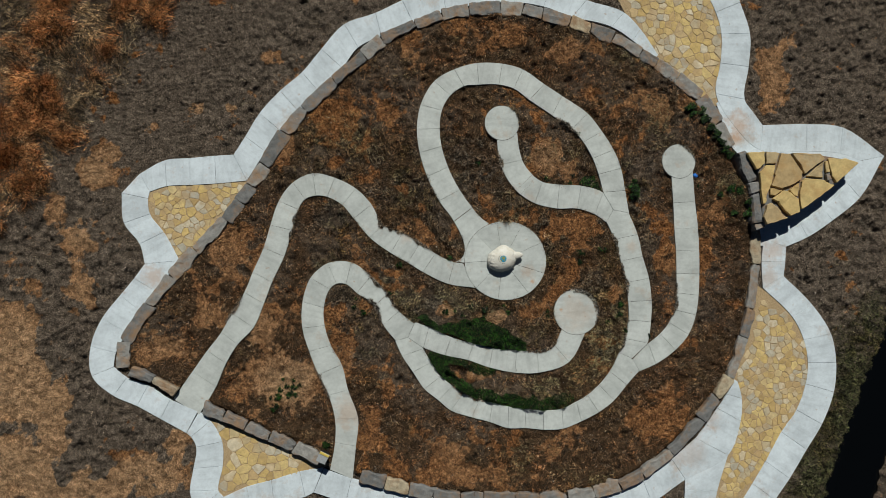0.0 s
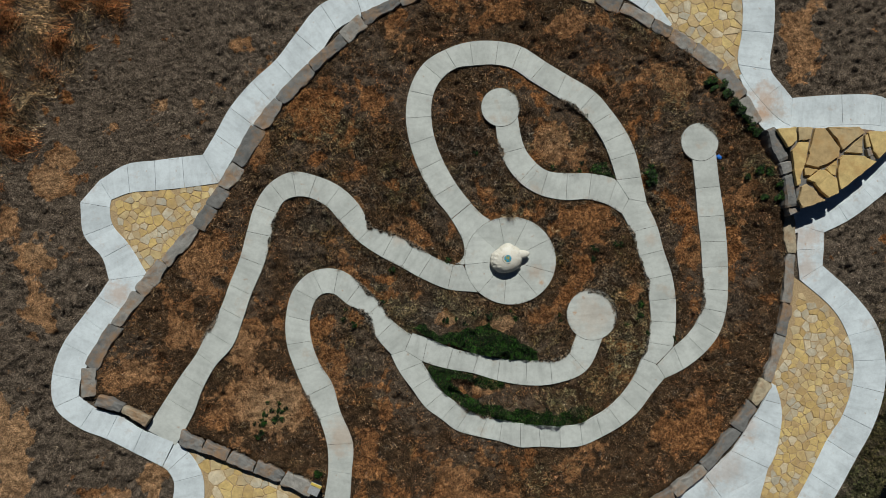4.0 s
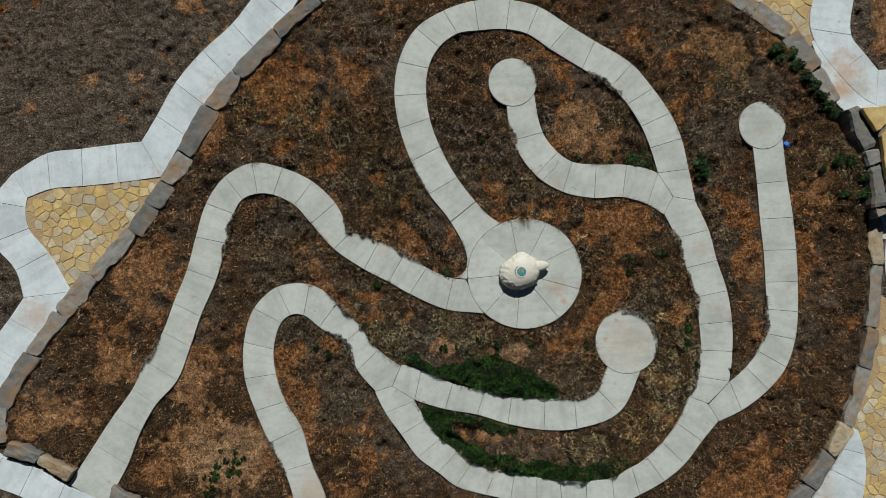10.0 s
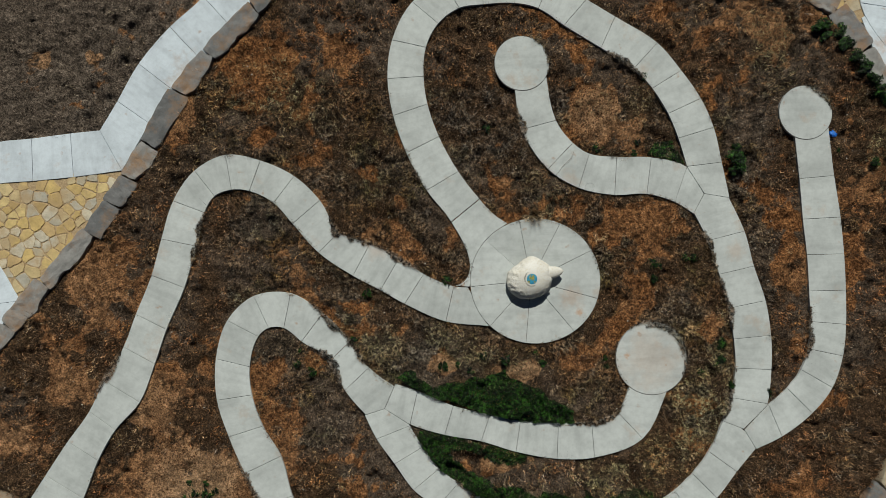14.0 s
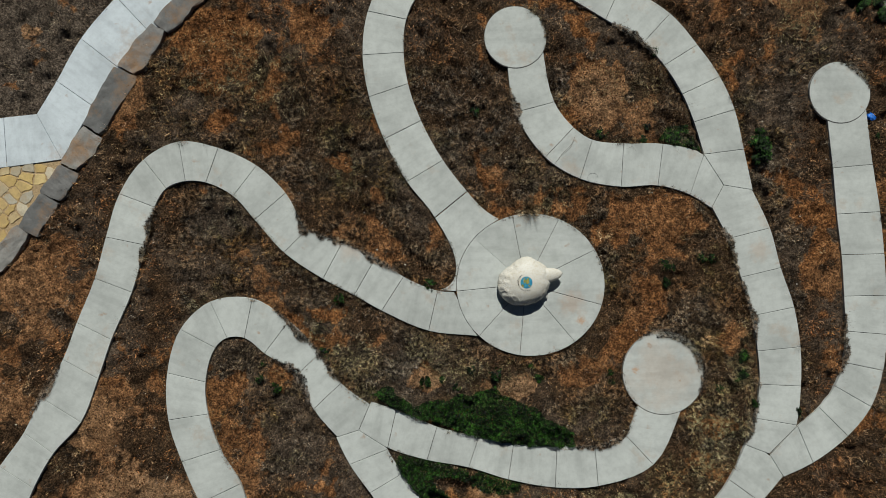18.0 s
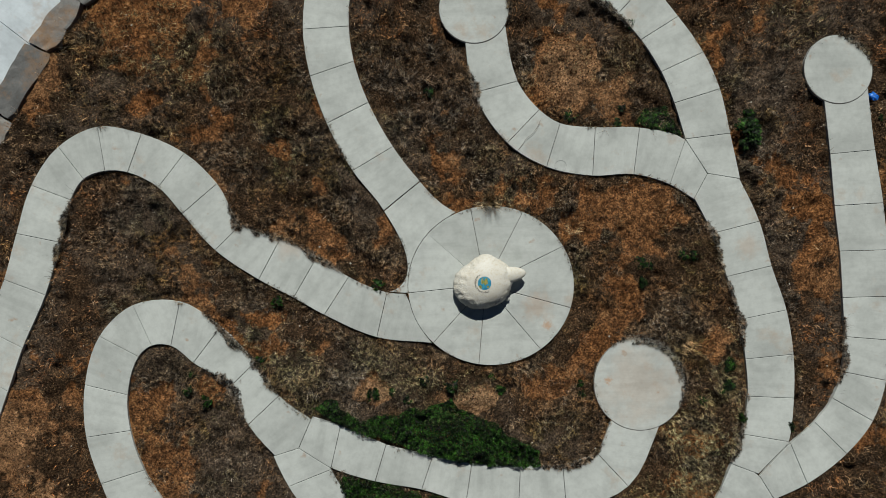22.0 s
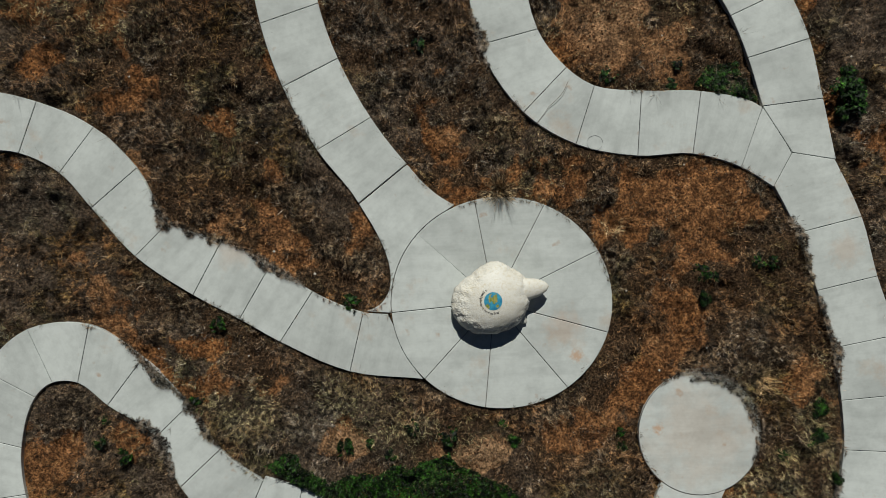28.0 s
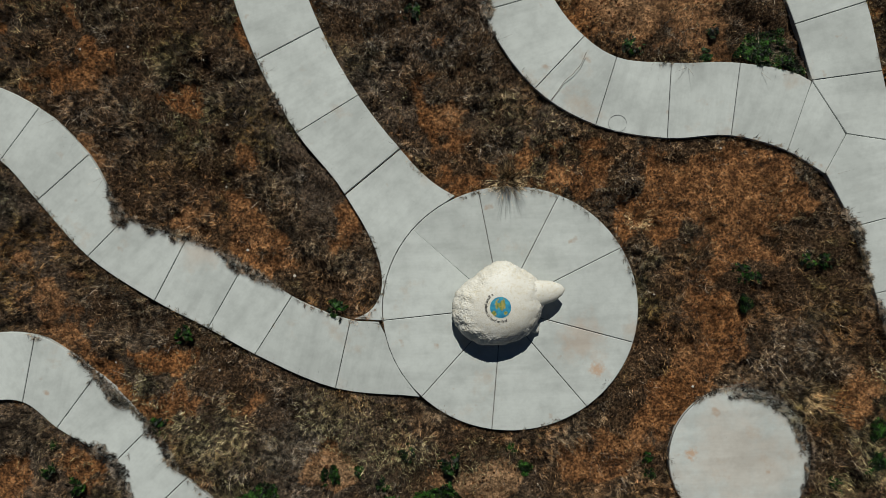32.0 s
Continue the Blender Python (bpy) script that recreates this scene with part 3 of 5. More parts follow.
def sector(a0, a1, n=9):
    """One slab of the plaza, from the hub out to the rim."""
    rim = lambda a: (PLAZA[0] + PLAZA[2] * math.cos(a), PLAZA[1] + PLAZA[2] * PLAZA_FLAT * math.sin(a))  # noqa: E731
    cut = GAP / PLAZA[2]
    pts = [rim(a0 + cut + (a1 - a0 - 2 * cut) * k / n) for k in range(n + 1)]
    b0, b1 = (math.atan2(rim(a)[1] - HUB[1], rim(a)[0] - HUB[0]) for a in (a0, a1))
    b1 += 6.283185 if b1 < b0 else 0
    inner = GAP / 0.16
    return pts + [(HUB[0] + 0.16 * math.cos(b1 - inner - (b1 - b0 - 2 * inner) * k / 3), HUB[1] + 0.16 * math.sin(b1 - inner - (b1 - b0 - 2 * inner) * k / 3)) for k in range(4)]


def disc(c, r, n=40, flat=1.0):
    return [(c[0] + r * math.cos(6.28318 * k / n), c[1] + r * flat * math.sin(6.28318 * k / n)) for k in range(n)]


PLAZA_JOINTS = (138.5, 103, 66, 28, -18, -55, -100, -135.5, -176)
bm = bmesh.new()
bm.faces.new([bm.verts.new((x, y, -0.018)) for x, y in disc(PLAZA, PLAZA[2] - 0.01, 64, PLAZA_FLAT)])
plaza = tagged(part("pavement_17", bm, M_JOINT), "round grey concrete plaza with radial joints under a statue", "pavement", "", "structure")
for a1, a0 in zip(PLAZA_JOINTS, PLAZA_JOINTS[1:] + (138 - 360,)):
    part("slab", plate(sector(radians(a0), radians(a1)), random.uniform(-0.002, 0.002), 0.11, 0.008), M_INNER, plaza)
OUTLINES.append(disc(PLAZA, PLAZA[2], 48, PLAZA_FLAT))
for k, s in enumerate(STUBS):
    ring = bmesh.new()
    ring.faces.new([ring.verts.new((x, y, 0.005)) for x, y in disc(s, s[2] + 0.012, 64)])
    pad = part("pavement_%d" % (18 + k), plate(disc(s, s[2], 64), 0.013, 0.12, 0.006), M_INNER)
    part("joint", ring, M_JOINT, pad, "dark joint round the pad")
    tagged(pad, "round grey concrete pad at the end of a footpath", "pavement", "", "structure")
    OUTLINES.append(disc(s, s[2], 40))

# ---- flagstone fins ----
FLAGS = {
    "fore": [(-14.24, 2.26), (-13.53, 2.63), (-12.22, 2.71), (-9.58, 3.0), (-12.59, -0.8), (-13.45, 0.13), (-13.6, 0.8)],
    "hind_top": [(8.92, 12.9), (8.48, 14.5), (10.26, 15.47), (12.2, 14.68), (13.39, 12.96), (14.08, 11.66), (13.97, 9.45), (13.66, 7.83), (12.92, 7.95), (11.43, 9.35), (10.4, 10.24)],
    "hind_low": [(16.06, -2.24), (17.46, -3.23), (18.34, -4.65), (18.48, -6.07), (17.85, -7.95), (16.34, -10.36), (14.56, -12.51), (13.45, -12.49), (14.28, -10.28), (14.97, -8.33), (14.98, -7.07), (14.6, -6.42), (15.51, -4.38)],
    "fore_low": [(-10.91, -8.23), (-10.45, -9.03), (-10.32, -10.6), (-10.55, -11.86), (-8.43, -11.2), (-6.07, -10.43), (-7.68, -9.7), (-9.27, -8.9)],
}
TAIL = [(15.72, 1.32), (16.93, 1.69), (18.56, 2.70), (19.4, 3.39), (20.7, 4.53), (20.07, 4.78), (18.59, 4.97), (17.11, 4.99), (15.94, 5.02), (14.8, 4.92), (15.42, 4.05), (15.56, 2.96), (15.62, 1.9)]
TAIL_APRON = [(15.75, 0.25), (17.55, 0.6), (19.4, 1.9), (21.0, 3.3), (21.7, 4.7), (20.6, 5.4), (15.7, 5.3), (15.2, 4.8)]


def inside(poly, x, y):
    """Which points of the arrays lie in the outline."""
    res = np.zeros(np.shape(x), bool)
    for i in range(len(poly)):
        (x0, y0), (x1, y1) = poly[i - 1], poly[i]
        if y0 != y1:
            res ^= ((y0 > y) != (y1 > y)) & (x < (x1 - x0) * (y - y0) / (y1 - y0) + x0)
    return res


def cells(poly, spacing, rng, joint):
    """Irregular polygons that fill an outline, each shrunk by half the joint."""
    px, py = [q[0] for q in poly], [q[1] for q in poly]
    lo, hi = (min(px) - 1, min(py) - 1), (max(px) + 1, max(py) + 1)
    sites = []
    for _ in range(int((hi[0] - lo[0]) * (hi[1] - lo[1]) / spacing ** 2 * 14)):
        q = (rng.uniform(lo[0], hi[0]), rng.uniform(lo[1], hi[1]))
        least = spacing * rng.choice((0.42, 0.5, 0.65, 0.9, 1.3, 1.8))
        if all((q[0] - s[0]) ** 2 + (q[1] - s[1]) ** 2 > least * least for s in sites):
            sites.append(q)
    out = []
    for s in sites:
        if not inside(poly, np.array([s[0]]), np.array([s[1]]))[0]:
            continue
        cell = [(s[0] - 2, s[1] - 2), (s[0] + 2, s[1] - 2), (s[0] + 2, s[1] + 2), (s[0] - 2, s[1] + 2)]
        for o in sites:
            d = (o[0] - s[0], o[1] - s[1])
            k = math.hypot(*d)
            if 0 < k < spacing * 4:
                mid = ((s[0] + o[0]) / 2, (s[1] + o[1]) / 2)
                cell = clip_half(cell, mid, (d[1] / k * -1, d[0] / k), joint / 2 * rng.uniform(0.6, 1.4))
                if len(cell) < 3:
                    break
        if len(cell) > 2:
            cell, area = tidy(cell, 0.03)
            if area > 0.01 and len(cell) > 2:
                out.append(cell)
    return out


def worn(poly, rng, amount):
    """Cuts the corners and shakes the outline of a stone."""
    out = []
    for i in range(len(poly)):
        a, b = poly[i], poly[(i + 1) % len(poly)]
        for f in (0.05, 0.35, 0.65, 0.95):
            out.append((a[0] + (b[0] - a[0]) * f + rng.uniform(-amount, amount), a[1] + (b[1] - a[1]) * f + rng.uniform(-amount, amount)))
    return tidy(out, 0.015)[0]


rng = random.Random(5)
for k, (key, poly) in enumerate(FLAGS.items()):
    bm = bmesh.new()
    bm.faces.new([bm.verts.new((x, y, -0.034)) for x, y in inset(tidy(poly)[0], -0.35)])
    bm.normal_update()
    bmesh.ops.triangulate(bm, faces=bm.faces[:])
    fin = tagged(part("paving_%d" % (k + 1), bm, M_MORTAR), "ochre flagstone paving of irregular stones in sandy mortar", "paving", "", "structure")
    for cell in cells(poly, {"fore": 0.44, "hind_top": 0.56, "hind_low": 0.46, "fore_low": 0.54}[key], rng, 0.034):
        part("stone", plate(worn(cell, rng, 0.018), -0.018 + rng.uniform(-0.008, 0.010), 0.06, 0.007, 0.005), M_FLAG, fin)
    OUTLINES.append(inset(tidy(poly)[0], -0.2))

rng = random.Random(23)
apron = tagged(part("pavement_%d" % (18 + len(STUBS)), plate(TAIL_APRON, -0.007, 0.06, 0.006), M_OUTER), "pale concrete apron round the raised stone platform", "pavement", "", "structure")
OUTLINES.append(TAIL_APRON)
TAIL_INFILL = tidy([(13.75, 7.6), (14.15, 6.4), (14.6, 5.3), (15.0, 4.9), (16.2, 4.95), (16.4, 5.9), (15.3, 6.6), (14.2, 7.9)])[0]
tagged(part("pavement_%d" % (19 + len(STUBS)), plate(TAIL_INFILL, -0.011, 0.06, 0.006), M_OUTER), "soil-stained concrete infill beside the edging blocks", "pavement", "", "structure")
OUTLINES.append(TAIL_INFILL)
tail = thing("stone_platform", pose(0, 0, 0), "raised platform of large cracked ochre stone slabs", "stone platform")
part("base", plate(inset(TAIL, 0.05), 0.78, 0.88, 0.03), M_BLOCK, tail, "rough grey stone base")


def flag(outline, drop=0.0, mat=None):
    """One broken slab of the platform's top."""
    rough = worn(tidy(outline)[0], rng, 0.022)
    part("slab", plate(rough, 0.93 - drop + rng.uniform(-0.03, 0.02), 0.16 - drop / 2, 0.018, 0.012), mat or M_SLAB, tail)


flag([(14.82, 4.90), (15.73, 4.98), (15.75, 4.42), (15.34, 4.05)])
flag([(15.82, 4.97), (16.49, 4.95), (16.34, 4.40), (15.80, 4.36)], 0.02)
flag([(15.50, 3.94), (15.82, 4.29), (16.30, 4.30), (16.06, 3.31), (15.83, 2.82), (15.80, 2.44), (15.62, 2.34), (15.57, 3.10)])
flag([(16.58, 4.93), (17.05, 4.89), (17.69, 4.0), (17.62, 3.62), (17.03, 3.30), (16.65, 3.15), (16.10, 3.27), (16.27, 3.82)])
flag([(17.13, 4.95), (18.65, 4.93), (18.88, 4.68), (18.43, 4.40), (17.82, 3.90), (17.58, 4.42)])
flag([(17.92, 3.80), (18.52, 4.32), (18.82, 4.54), (18.76, 4.02), (18.78, 3.78)], 0.05)
flag([(18.90, 4.58), (19.0, 4.60), (19.16, 4.04), (18.93, 4.02)], 0.03)
flag([(18.89, 3.93), (19.11, 3.96), (19.18, 3.66), (18.95, 3.58)], -0.03, M_BLOCK)
flag([(19.06, 4.74), (20.07, 4.74), (20.67, 4.53), (20.3, 4.21), (19.50, 3.50), (19.25, 3.86)])
flag([(17.80, 3.68), (18.78, 3.66), (18.95, 3.52), (19.38, 3.38), (18.56, 2.74), (17.62, 2.13), (17.55, 2.86), (17.67, 3.50)])
flag([(17.53, 3.46), (17.44, 2.79), (17.22, 2.83), (16.99, 3.07), (17.24, 3.25)], 0.02)
flag([(15.98, 3.17), (16.63, 3.05), (16.26, 2.77), (16.03, 2.82)])
flag([(16.68, 3.04), (16.94, 3.03), (17.36, 2.72), (17.48, 2.64), (17.52, 2.0), (17.07, 1.80), (16.72, 2.08), (16.44, 2.47), (16.12, 2.64)])
flag([(15.85, 2.32), (16.07, 2.44), (16.40, 2.17), (16.68, 1.80), (16.90, 1.69), (16.34, 1.50), (15.84, 1.34), (15.68, 1.69)])
OUTLINES.append(TAIL)

# ---- stone edging round the bed ----
EDGE_MAIN = [(-15.12, -5.9), (-15.05, -4.55), (-14.37, -3.48), (-13.13, -1.74), (-12.12, -0.52), (-10.59, 1.12), (-9.57, 2.64), (-8.54, 4.31), (-7.77, 5.71), (-6.18, 7.43), (-4.71, 8.88), (-2.94, 10.45), (-1.55, 11.08), (0.13, 11.72), (1.83, 12.03), (3.26, 12.06), (4.7, 11.84), (6.73, 11.35), (8.19, 10.83), (9.66, 10.1), (10.84, 9.39), (12.03, 8.56), (13.06, 7.66), (13.85, 6.40), (14.42, 5.32)]
EDGE_BACK = [(14.62, 5.0), (15.0, 4.15), (15.3, 3.2), (15.45, 2.15), (15.72, 1.15), (15.76, -0.2), (15.62, -1.53), (15.4, -3.0), (14.98, -4.6), (14.31, -6.31), (13.48, -7.34), (12.69, -8.46), (11.38, -9.84), (9.93, -10.94), (8.65, -11.55), (6.81, -11.97), (4.84, -12.11), (2.9, -12.13), (0.97, -12.06), (-0.67, -11.82), (-2.3, -11.43), (-3.98, -10.93)]
EDGE_CHIN = [(-5.85, -10.15), (-6.95, -9.62), (-8.4, -9.02), (-9.75, -8.38), (-11.35, -7.72)]
EDGE_NOSE = [(-12.58, -7.0), (-13.70, -6.47), (-14.72, -6.0)]


# where one block ends and the next begins, seen along each line
JOINTS = {
    "main": [(-15.2, -4.67), (-13.9, -2.9), (-13.0, -1.71), (-11.97, -0.4), (-10.6, 1.2), (-10.0, 2.0), (-9.4, 2.8), (-8.9, 3.8), (-8.0, 5.4), (-7.0, 6.5), (-5.7, 8.0), (-4.3, 9.5), (-3.4, 10.1), (-1.6, 11.0), (-0.36, 11.5), (1.05, 11.9), (2.61, 12.0), (3.75, 12.05), (4.76, 11.8), (6.18, 11.5), (7.19, 11.2), (8.39, 10.8), (9.77, 10.1), (10.65, 9.6), (11.65, 8.8), (12.9, 7.9), (13.8, 6.6)],
    "platform": [(15.2, 3.5), (15.35, 2.9), (15.6, 1.4)],
    "right": [(15.75, -0.6), (15.4, -2.78), (15.0, -4.3)],
    "low": [(13.6, -7.3), (12.75, -8.4), (11.2, -10.0), (9.8, -11.0), (8.7, -11.5), (7.3, -11.9), (6.1, -12.05), (4.7, -12.1), (3.4, -12.1), (2.0, -12.1), (0.8, -12.05), (-0.5, -11.9), (-1.6, -11.6), (-2.8, -11.3)],
    "chin": [(-10.47, -8.1), (-9.33, -8.6), (-8.25, -9.1), (-7.1, -9.6)],
    "nose": [(-13.75, -6.5)],
}


def block(length, width, tall, rng):
    """A quarried block with a straight face to the walk and a broken back, partly sunk in the soil."""
    bm = bmesh.new()
    n, ring = 13, []
    prof = [(-0.5, -0.6), (-0.5, 0.55), (-0.47, 0.86), (-0.40, 1.0), (-0.2, 1.0), (0.0, 1.0), (0.2, 1.0), (0.40, 0.98), (0.47, 0.82), (0.5, -0.6)]
    seed = rng.uniform(0, 900)
    tilt, cut0, cut1 = rng.uniform(-0.12, 0.12), rng.uniform(-0.16, 0.16), rng.uniform(-0.16, 0.16)
    for i in range(n):
        t = i / (n - 1)
        end = 0.035 if i in (0, n - 1) else 0.0
        row = []
        for v, h in prof:
            wander = noise.noise((t * length * 1.6, seed, v)) * 0.16 + noise.noise((t * length * 6, seed, v)) * 0.05
            back = (0.5 + v) * (wander + tilt * (t - 0.5))
            face = (0.5 - v) * noise.noise((t * length * 2.5, seed + 40, 0)) * 0.06
            shift = (cut0 * (1 - t) + cut1 * t) * v * width + (noise.noise((v * 4, seed, t * 9)) * 0.03 if end else 0)
            lift = (noise.noise((t * length * 3, v * 3, seed)) * 0.035 + noise.noise((t * length * 9, v * 8, seed)) * 0.02) if h > 0 else -0.1
            side = v * width + (-end if v > 0 else end) * 0.6
            row.append(bm.verts.new(((t - 0.5) * length + shift, side + back + face, (h - end * 2) * tall + lift)))
        ring.append(row)
    for i in range(n - 1):
        for j in range(len(prof) - 1):
            bm.faces.new((ring[i][j], ring[i + 1][j], ring[i + 1][j + 1], ring[i][j + 1]))
    for row in (ring[0], ring[-1][::-1]):
        bm.faces.new(row)
    bmesh.ops.recalc_face_normals(bm, faces=bm.faces[:])
    bmesh.ops.triangulate(bm, faces=bm.faces[:])
    return bm


def edging(name, line, label, width, tall, rng, joints, outer):
    """A row of blocks along a line; outer is +1 where the walk lies to the left of the line, -1 where it lies to the right."""
    ob = thing(name, pose(0, 0, 0), label, "stone edging")
    pts = [p for span in edge_curve(line, 10) for p in span]
    acc = [0.0]
    for a, b in zip(pts, pts[1:]):
        acc.append(acc[-1] + float(np.linalg.norm(b - a)))
    cuts = [0.0] + sorted(acc[min(range(len(pts)), key=lambda i: math.dist(pts[i], q))] for q in joints) + [acc[-1]]
    for k, (at, to) in enumerate(zip(cuts, cuts[1:])):
        length, broad = to - at, 1.3 if len(cuts) > 20 and k > len(cuts) - 5 else 1.0
        a = [np.interp(at, acc, [p[k] for p in pts]) for k in (0, 1)]
        b = [np.interp(to, acc, [p[k] for p in pts]) for k in (0, 1)]
        stone = part("block", block(math.dist(a, b) - rng.uniform(0.02, 0.07), width * broad * rng.uniform(0.86, 1.14), tall * rng.uniform(0.8, 1.15), rng), M_BLOCK, ob)
        stone.matrix_basis = pose((a[0] + b[0]) / 2, (a[1] + b[1]) / 2, 0, rng.uniform(-2, 2), rng.uniform(-1, 1), math.degrees(math.atan2(b[1] - a[1], b[0] - a[0])) + (180 if outer > 0 else 0) + rng.uniform(-2, 2))
        OUTLINES.append([tuple((stone.matrix_basis @ Vector((sx * (length / 2 - 0.05), sy * width * 0.4, 0))).to_2d()) for sx, sy in ((-1, -1), (1, -1), (1, 1), (-1, 1))])
    return ob


rng = random.Random(11)
EDGE_LABEL = "row of weathered grey limestone edging blocks beside the footpath"
edging("stone_edging", EDGE_MAIN, EDGE_LABEL, 0.62, 0.07, rng, JOINTS["main"], 1)
edging("stone_edging", EDGE_BACK[:5], "row of big weathered limestone blocks against the raised platform", 0.60, 0.64, rng, JOINTS["platform"], 1)
edging("stone_edging", EDGE_BACK[4:10], EDGE_LABEL, 0.50, 0.13, rng, JOINTS["right"], 1)
edging("stone_edging", EDGE_BACK[9:], EDGE_LABEL, 0.58, 0.24, rng, JOINTS["low"], 1)
edging("stone_edging", EDGE_CHIN, EDGE_LABEL, 0.58, 0.26, rng, JOINTS["chin"], 1)
edging("stone_edging", EDGE_NOSE, EDGE_LABEL, 0.52, 0.26, rng, JOINTS["nose"], -1)

# ---- the ground ----
STEP = 0.06
GX, GY = np.arange(-26, 27, STEP), np.arange(-17, 20, STEP)
paved = np.zeros((len(GX), len(GY)), np.float32)
for poly in OUTLINES:
    px, py = [q[0] for q in poly], [q[1] for q in poly]
    i0, i1 = np.searchsorted(GX, (min(px), max(px)))
    j0, j1 = np.searchsorted(GY, (min(py), max(py)))
    if i1 > i0 and j1 > j0:
        gx, gy = np.meshgrid(GX[i0:i1], GY[j0:j1], indexing="ij")
        paved[i0:i1, j0:j1] = np.maximum(paved[i0:i1, j0:j1], inside(poly, gx, gy))


def blur(a, times):
    for _ in range(times):
        b = a.copy()
        b[1:-1, 1:-1] = (a[1:-1, 1:-1] * 2 + a[:-2, 1:-1] + a[2:, 1:-1] + a[1:-1, :-2] + a[1:-1, 2:]) / 6
        a = b
    return a


paved_near, paved_soft = blur(paved, 2), blur(paved, 12)


def look_up(table, x, y):
    i = np.clip(((np.asarray(x) - GX[0]) / STEP).round().astype(int), 0, len(GX) - 1)
    j = np.clip(((np.asarray(y) - GY[0]) / STEP).round().astype(int), 0, len(GY) - 1)
    out = table[i, j]
    return np.where((np.asarray(x) > GX[0]) & (np.asarray(x) < GX[-1]) & (np.asarray(y) > GY[0]) & (np.asarray(y) < GY[-1]), out, 0)


# patches of open soil: x, y, radii, how bare, how sandy
PATCHES = [(5.1, 4.7, 1.0, 0.9, 1.0, 0.6), (6.3, 4.1, 0.8, 0.7, 0.7, 0.35), (6.9, 1.1, 1.5, 1.2, 0.75, 0.1), (6.2, -1.0, 0.8, 0.9, 0.8, 0.0), (-3.2, 5.4, 1.6, 1.7, 0.45, 0.0),
           (-9.4, -3.9, 1.6, 1.6, 0.55, 0.5), (-13.2, -4.6, 1.6, 1.2, 0.6, 0.5), (-3.0, -2.5, 0.8, 0.8, 0.45, 0.0), (-5.2, -4.3, 0.8, 1.5, 0.4, 0.1), (-7.6, -6.5, 1.9, 1.6, 1.0, 0.85),
           (-10.5, -6.3, 1.2, 1.2, 0.3, 0.3), (2.45, -3.4, 0.7, 0.4, 1.0, 0.8), (0.0, -3.15, 0.6, 0.28, 1.0, 0.8), (2.0, -6.1, 1.1, 0.35, 0.7, 0.6), (-8.8, -0.5, 1.0, 1.8, 0.4, 0.2)]
PATCHES += [(2.0, 10.5, 3.6, 1.0, 0.6, 0.1), (6.2, 10.2, 1.6, 0.8, 0.5, 0.3), (-5.2, 6.6, 1.5, 1.3, 0.6, 0.0), (-10.3, -0.4, 1.2, 2.3, 0.7, 0.4), (1.6, -11.0, 3.4, 0.8, 0.7, 0.25), (10.6, -8.2, 1.8, 1.3, 0.6, 0.1),
            (11.0, 7.2, 1.5, 1.2, 0.65, 0.3), (13.4, 2.0, 0.9, 1.6, 0.5, 0.2), (-1.6, -1.9, 1.2, 0.5, 0.5, 0.1), (10.8, 1.4, 0.7, 0.9, 0.5, 0.0), (-8.2, 4.8, 0.9, 0.9, 0.7, 0.3), (0.6, 0.9, 0.5, 0.9, 0.4, 0.1),
            (7.2, 0.9, 1.4, 1.3, 0.95, 0.08), (5.6, -2.2, 0.7, 0.5, 0.85, 0.0), (-3.3, 6.4, 1.0, 0.9, 0.6, 0.1), (-1.9, 9.3, 0.9, 0.7, 0.6, 0.3), (-9.8, 0.4, 0.9, 1.2, 0.7, 0.2), (-11.3, -3.4, 1.4, 1.3, 0.7, 0.35),
            (-2.7, -6.4, 1.0, 1.3, 0.42, 0.1), (-3.9, -8.9, 0.9, 1.3, 0.6, 0.1), (5.4, -9.9, 1.6, 0.8, 0.65, 0.2), (5.5, -4.9, 0.6, 0.25, 0.7, 0.5), (4.4, -3.0, 1.2, 0.5, 0.6, 0.1), (2.4, -9.2, 1.6, 0.7, 0.55, 0.0),
            (-5.3, 4.0, 0.5, 0.4, 0.7, 0.0), (-1.2, 1.9, 0.3, 0.3, 0.7, 0.1), (-2.1, 2.9, 0.5, 0.4, 0.7, 0.0), (0.3, 0.9, 0.35, 0.7, 0.7, 0.1), (-2.6, -1.3, 0.7, 0.3, 0.7, 0.0), (12.9, -0.4, 0.7, 1.8, 0.5, 0.0), (10.8, -1.5, 0.6, 1.4, 0.5, 0.0)]
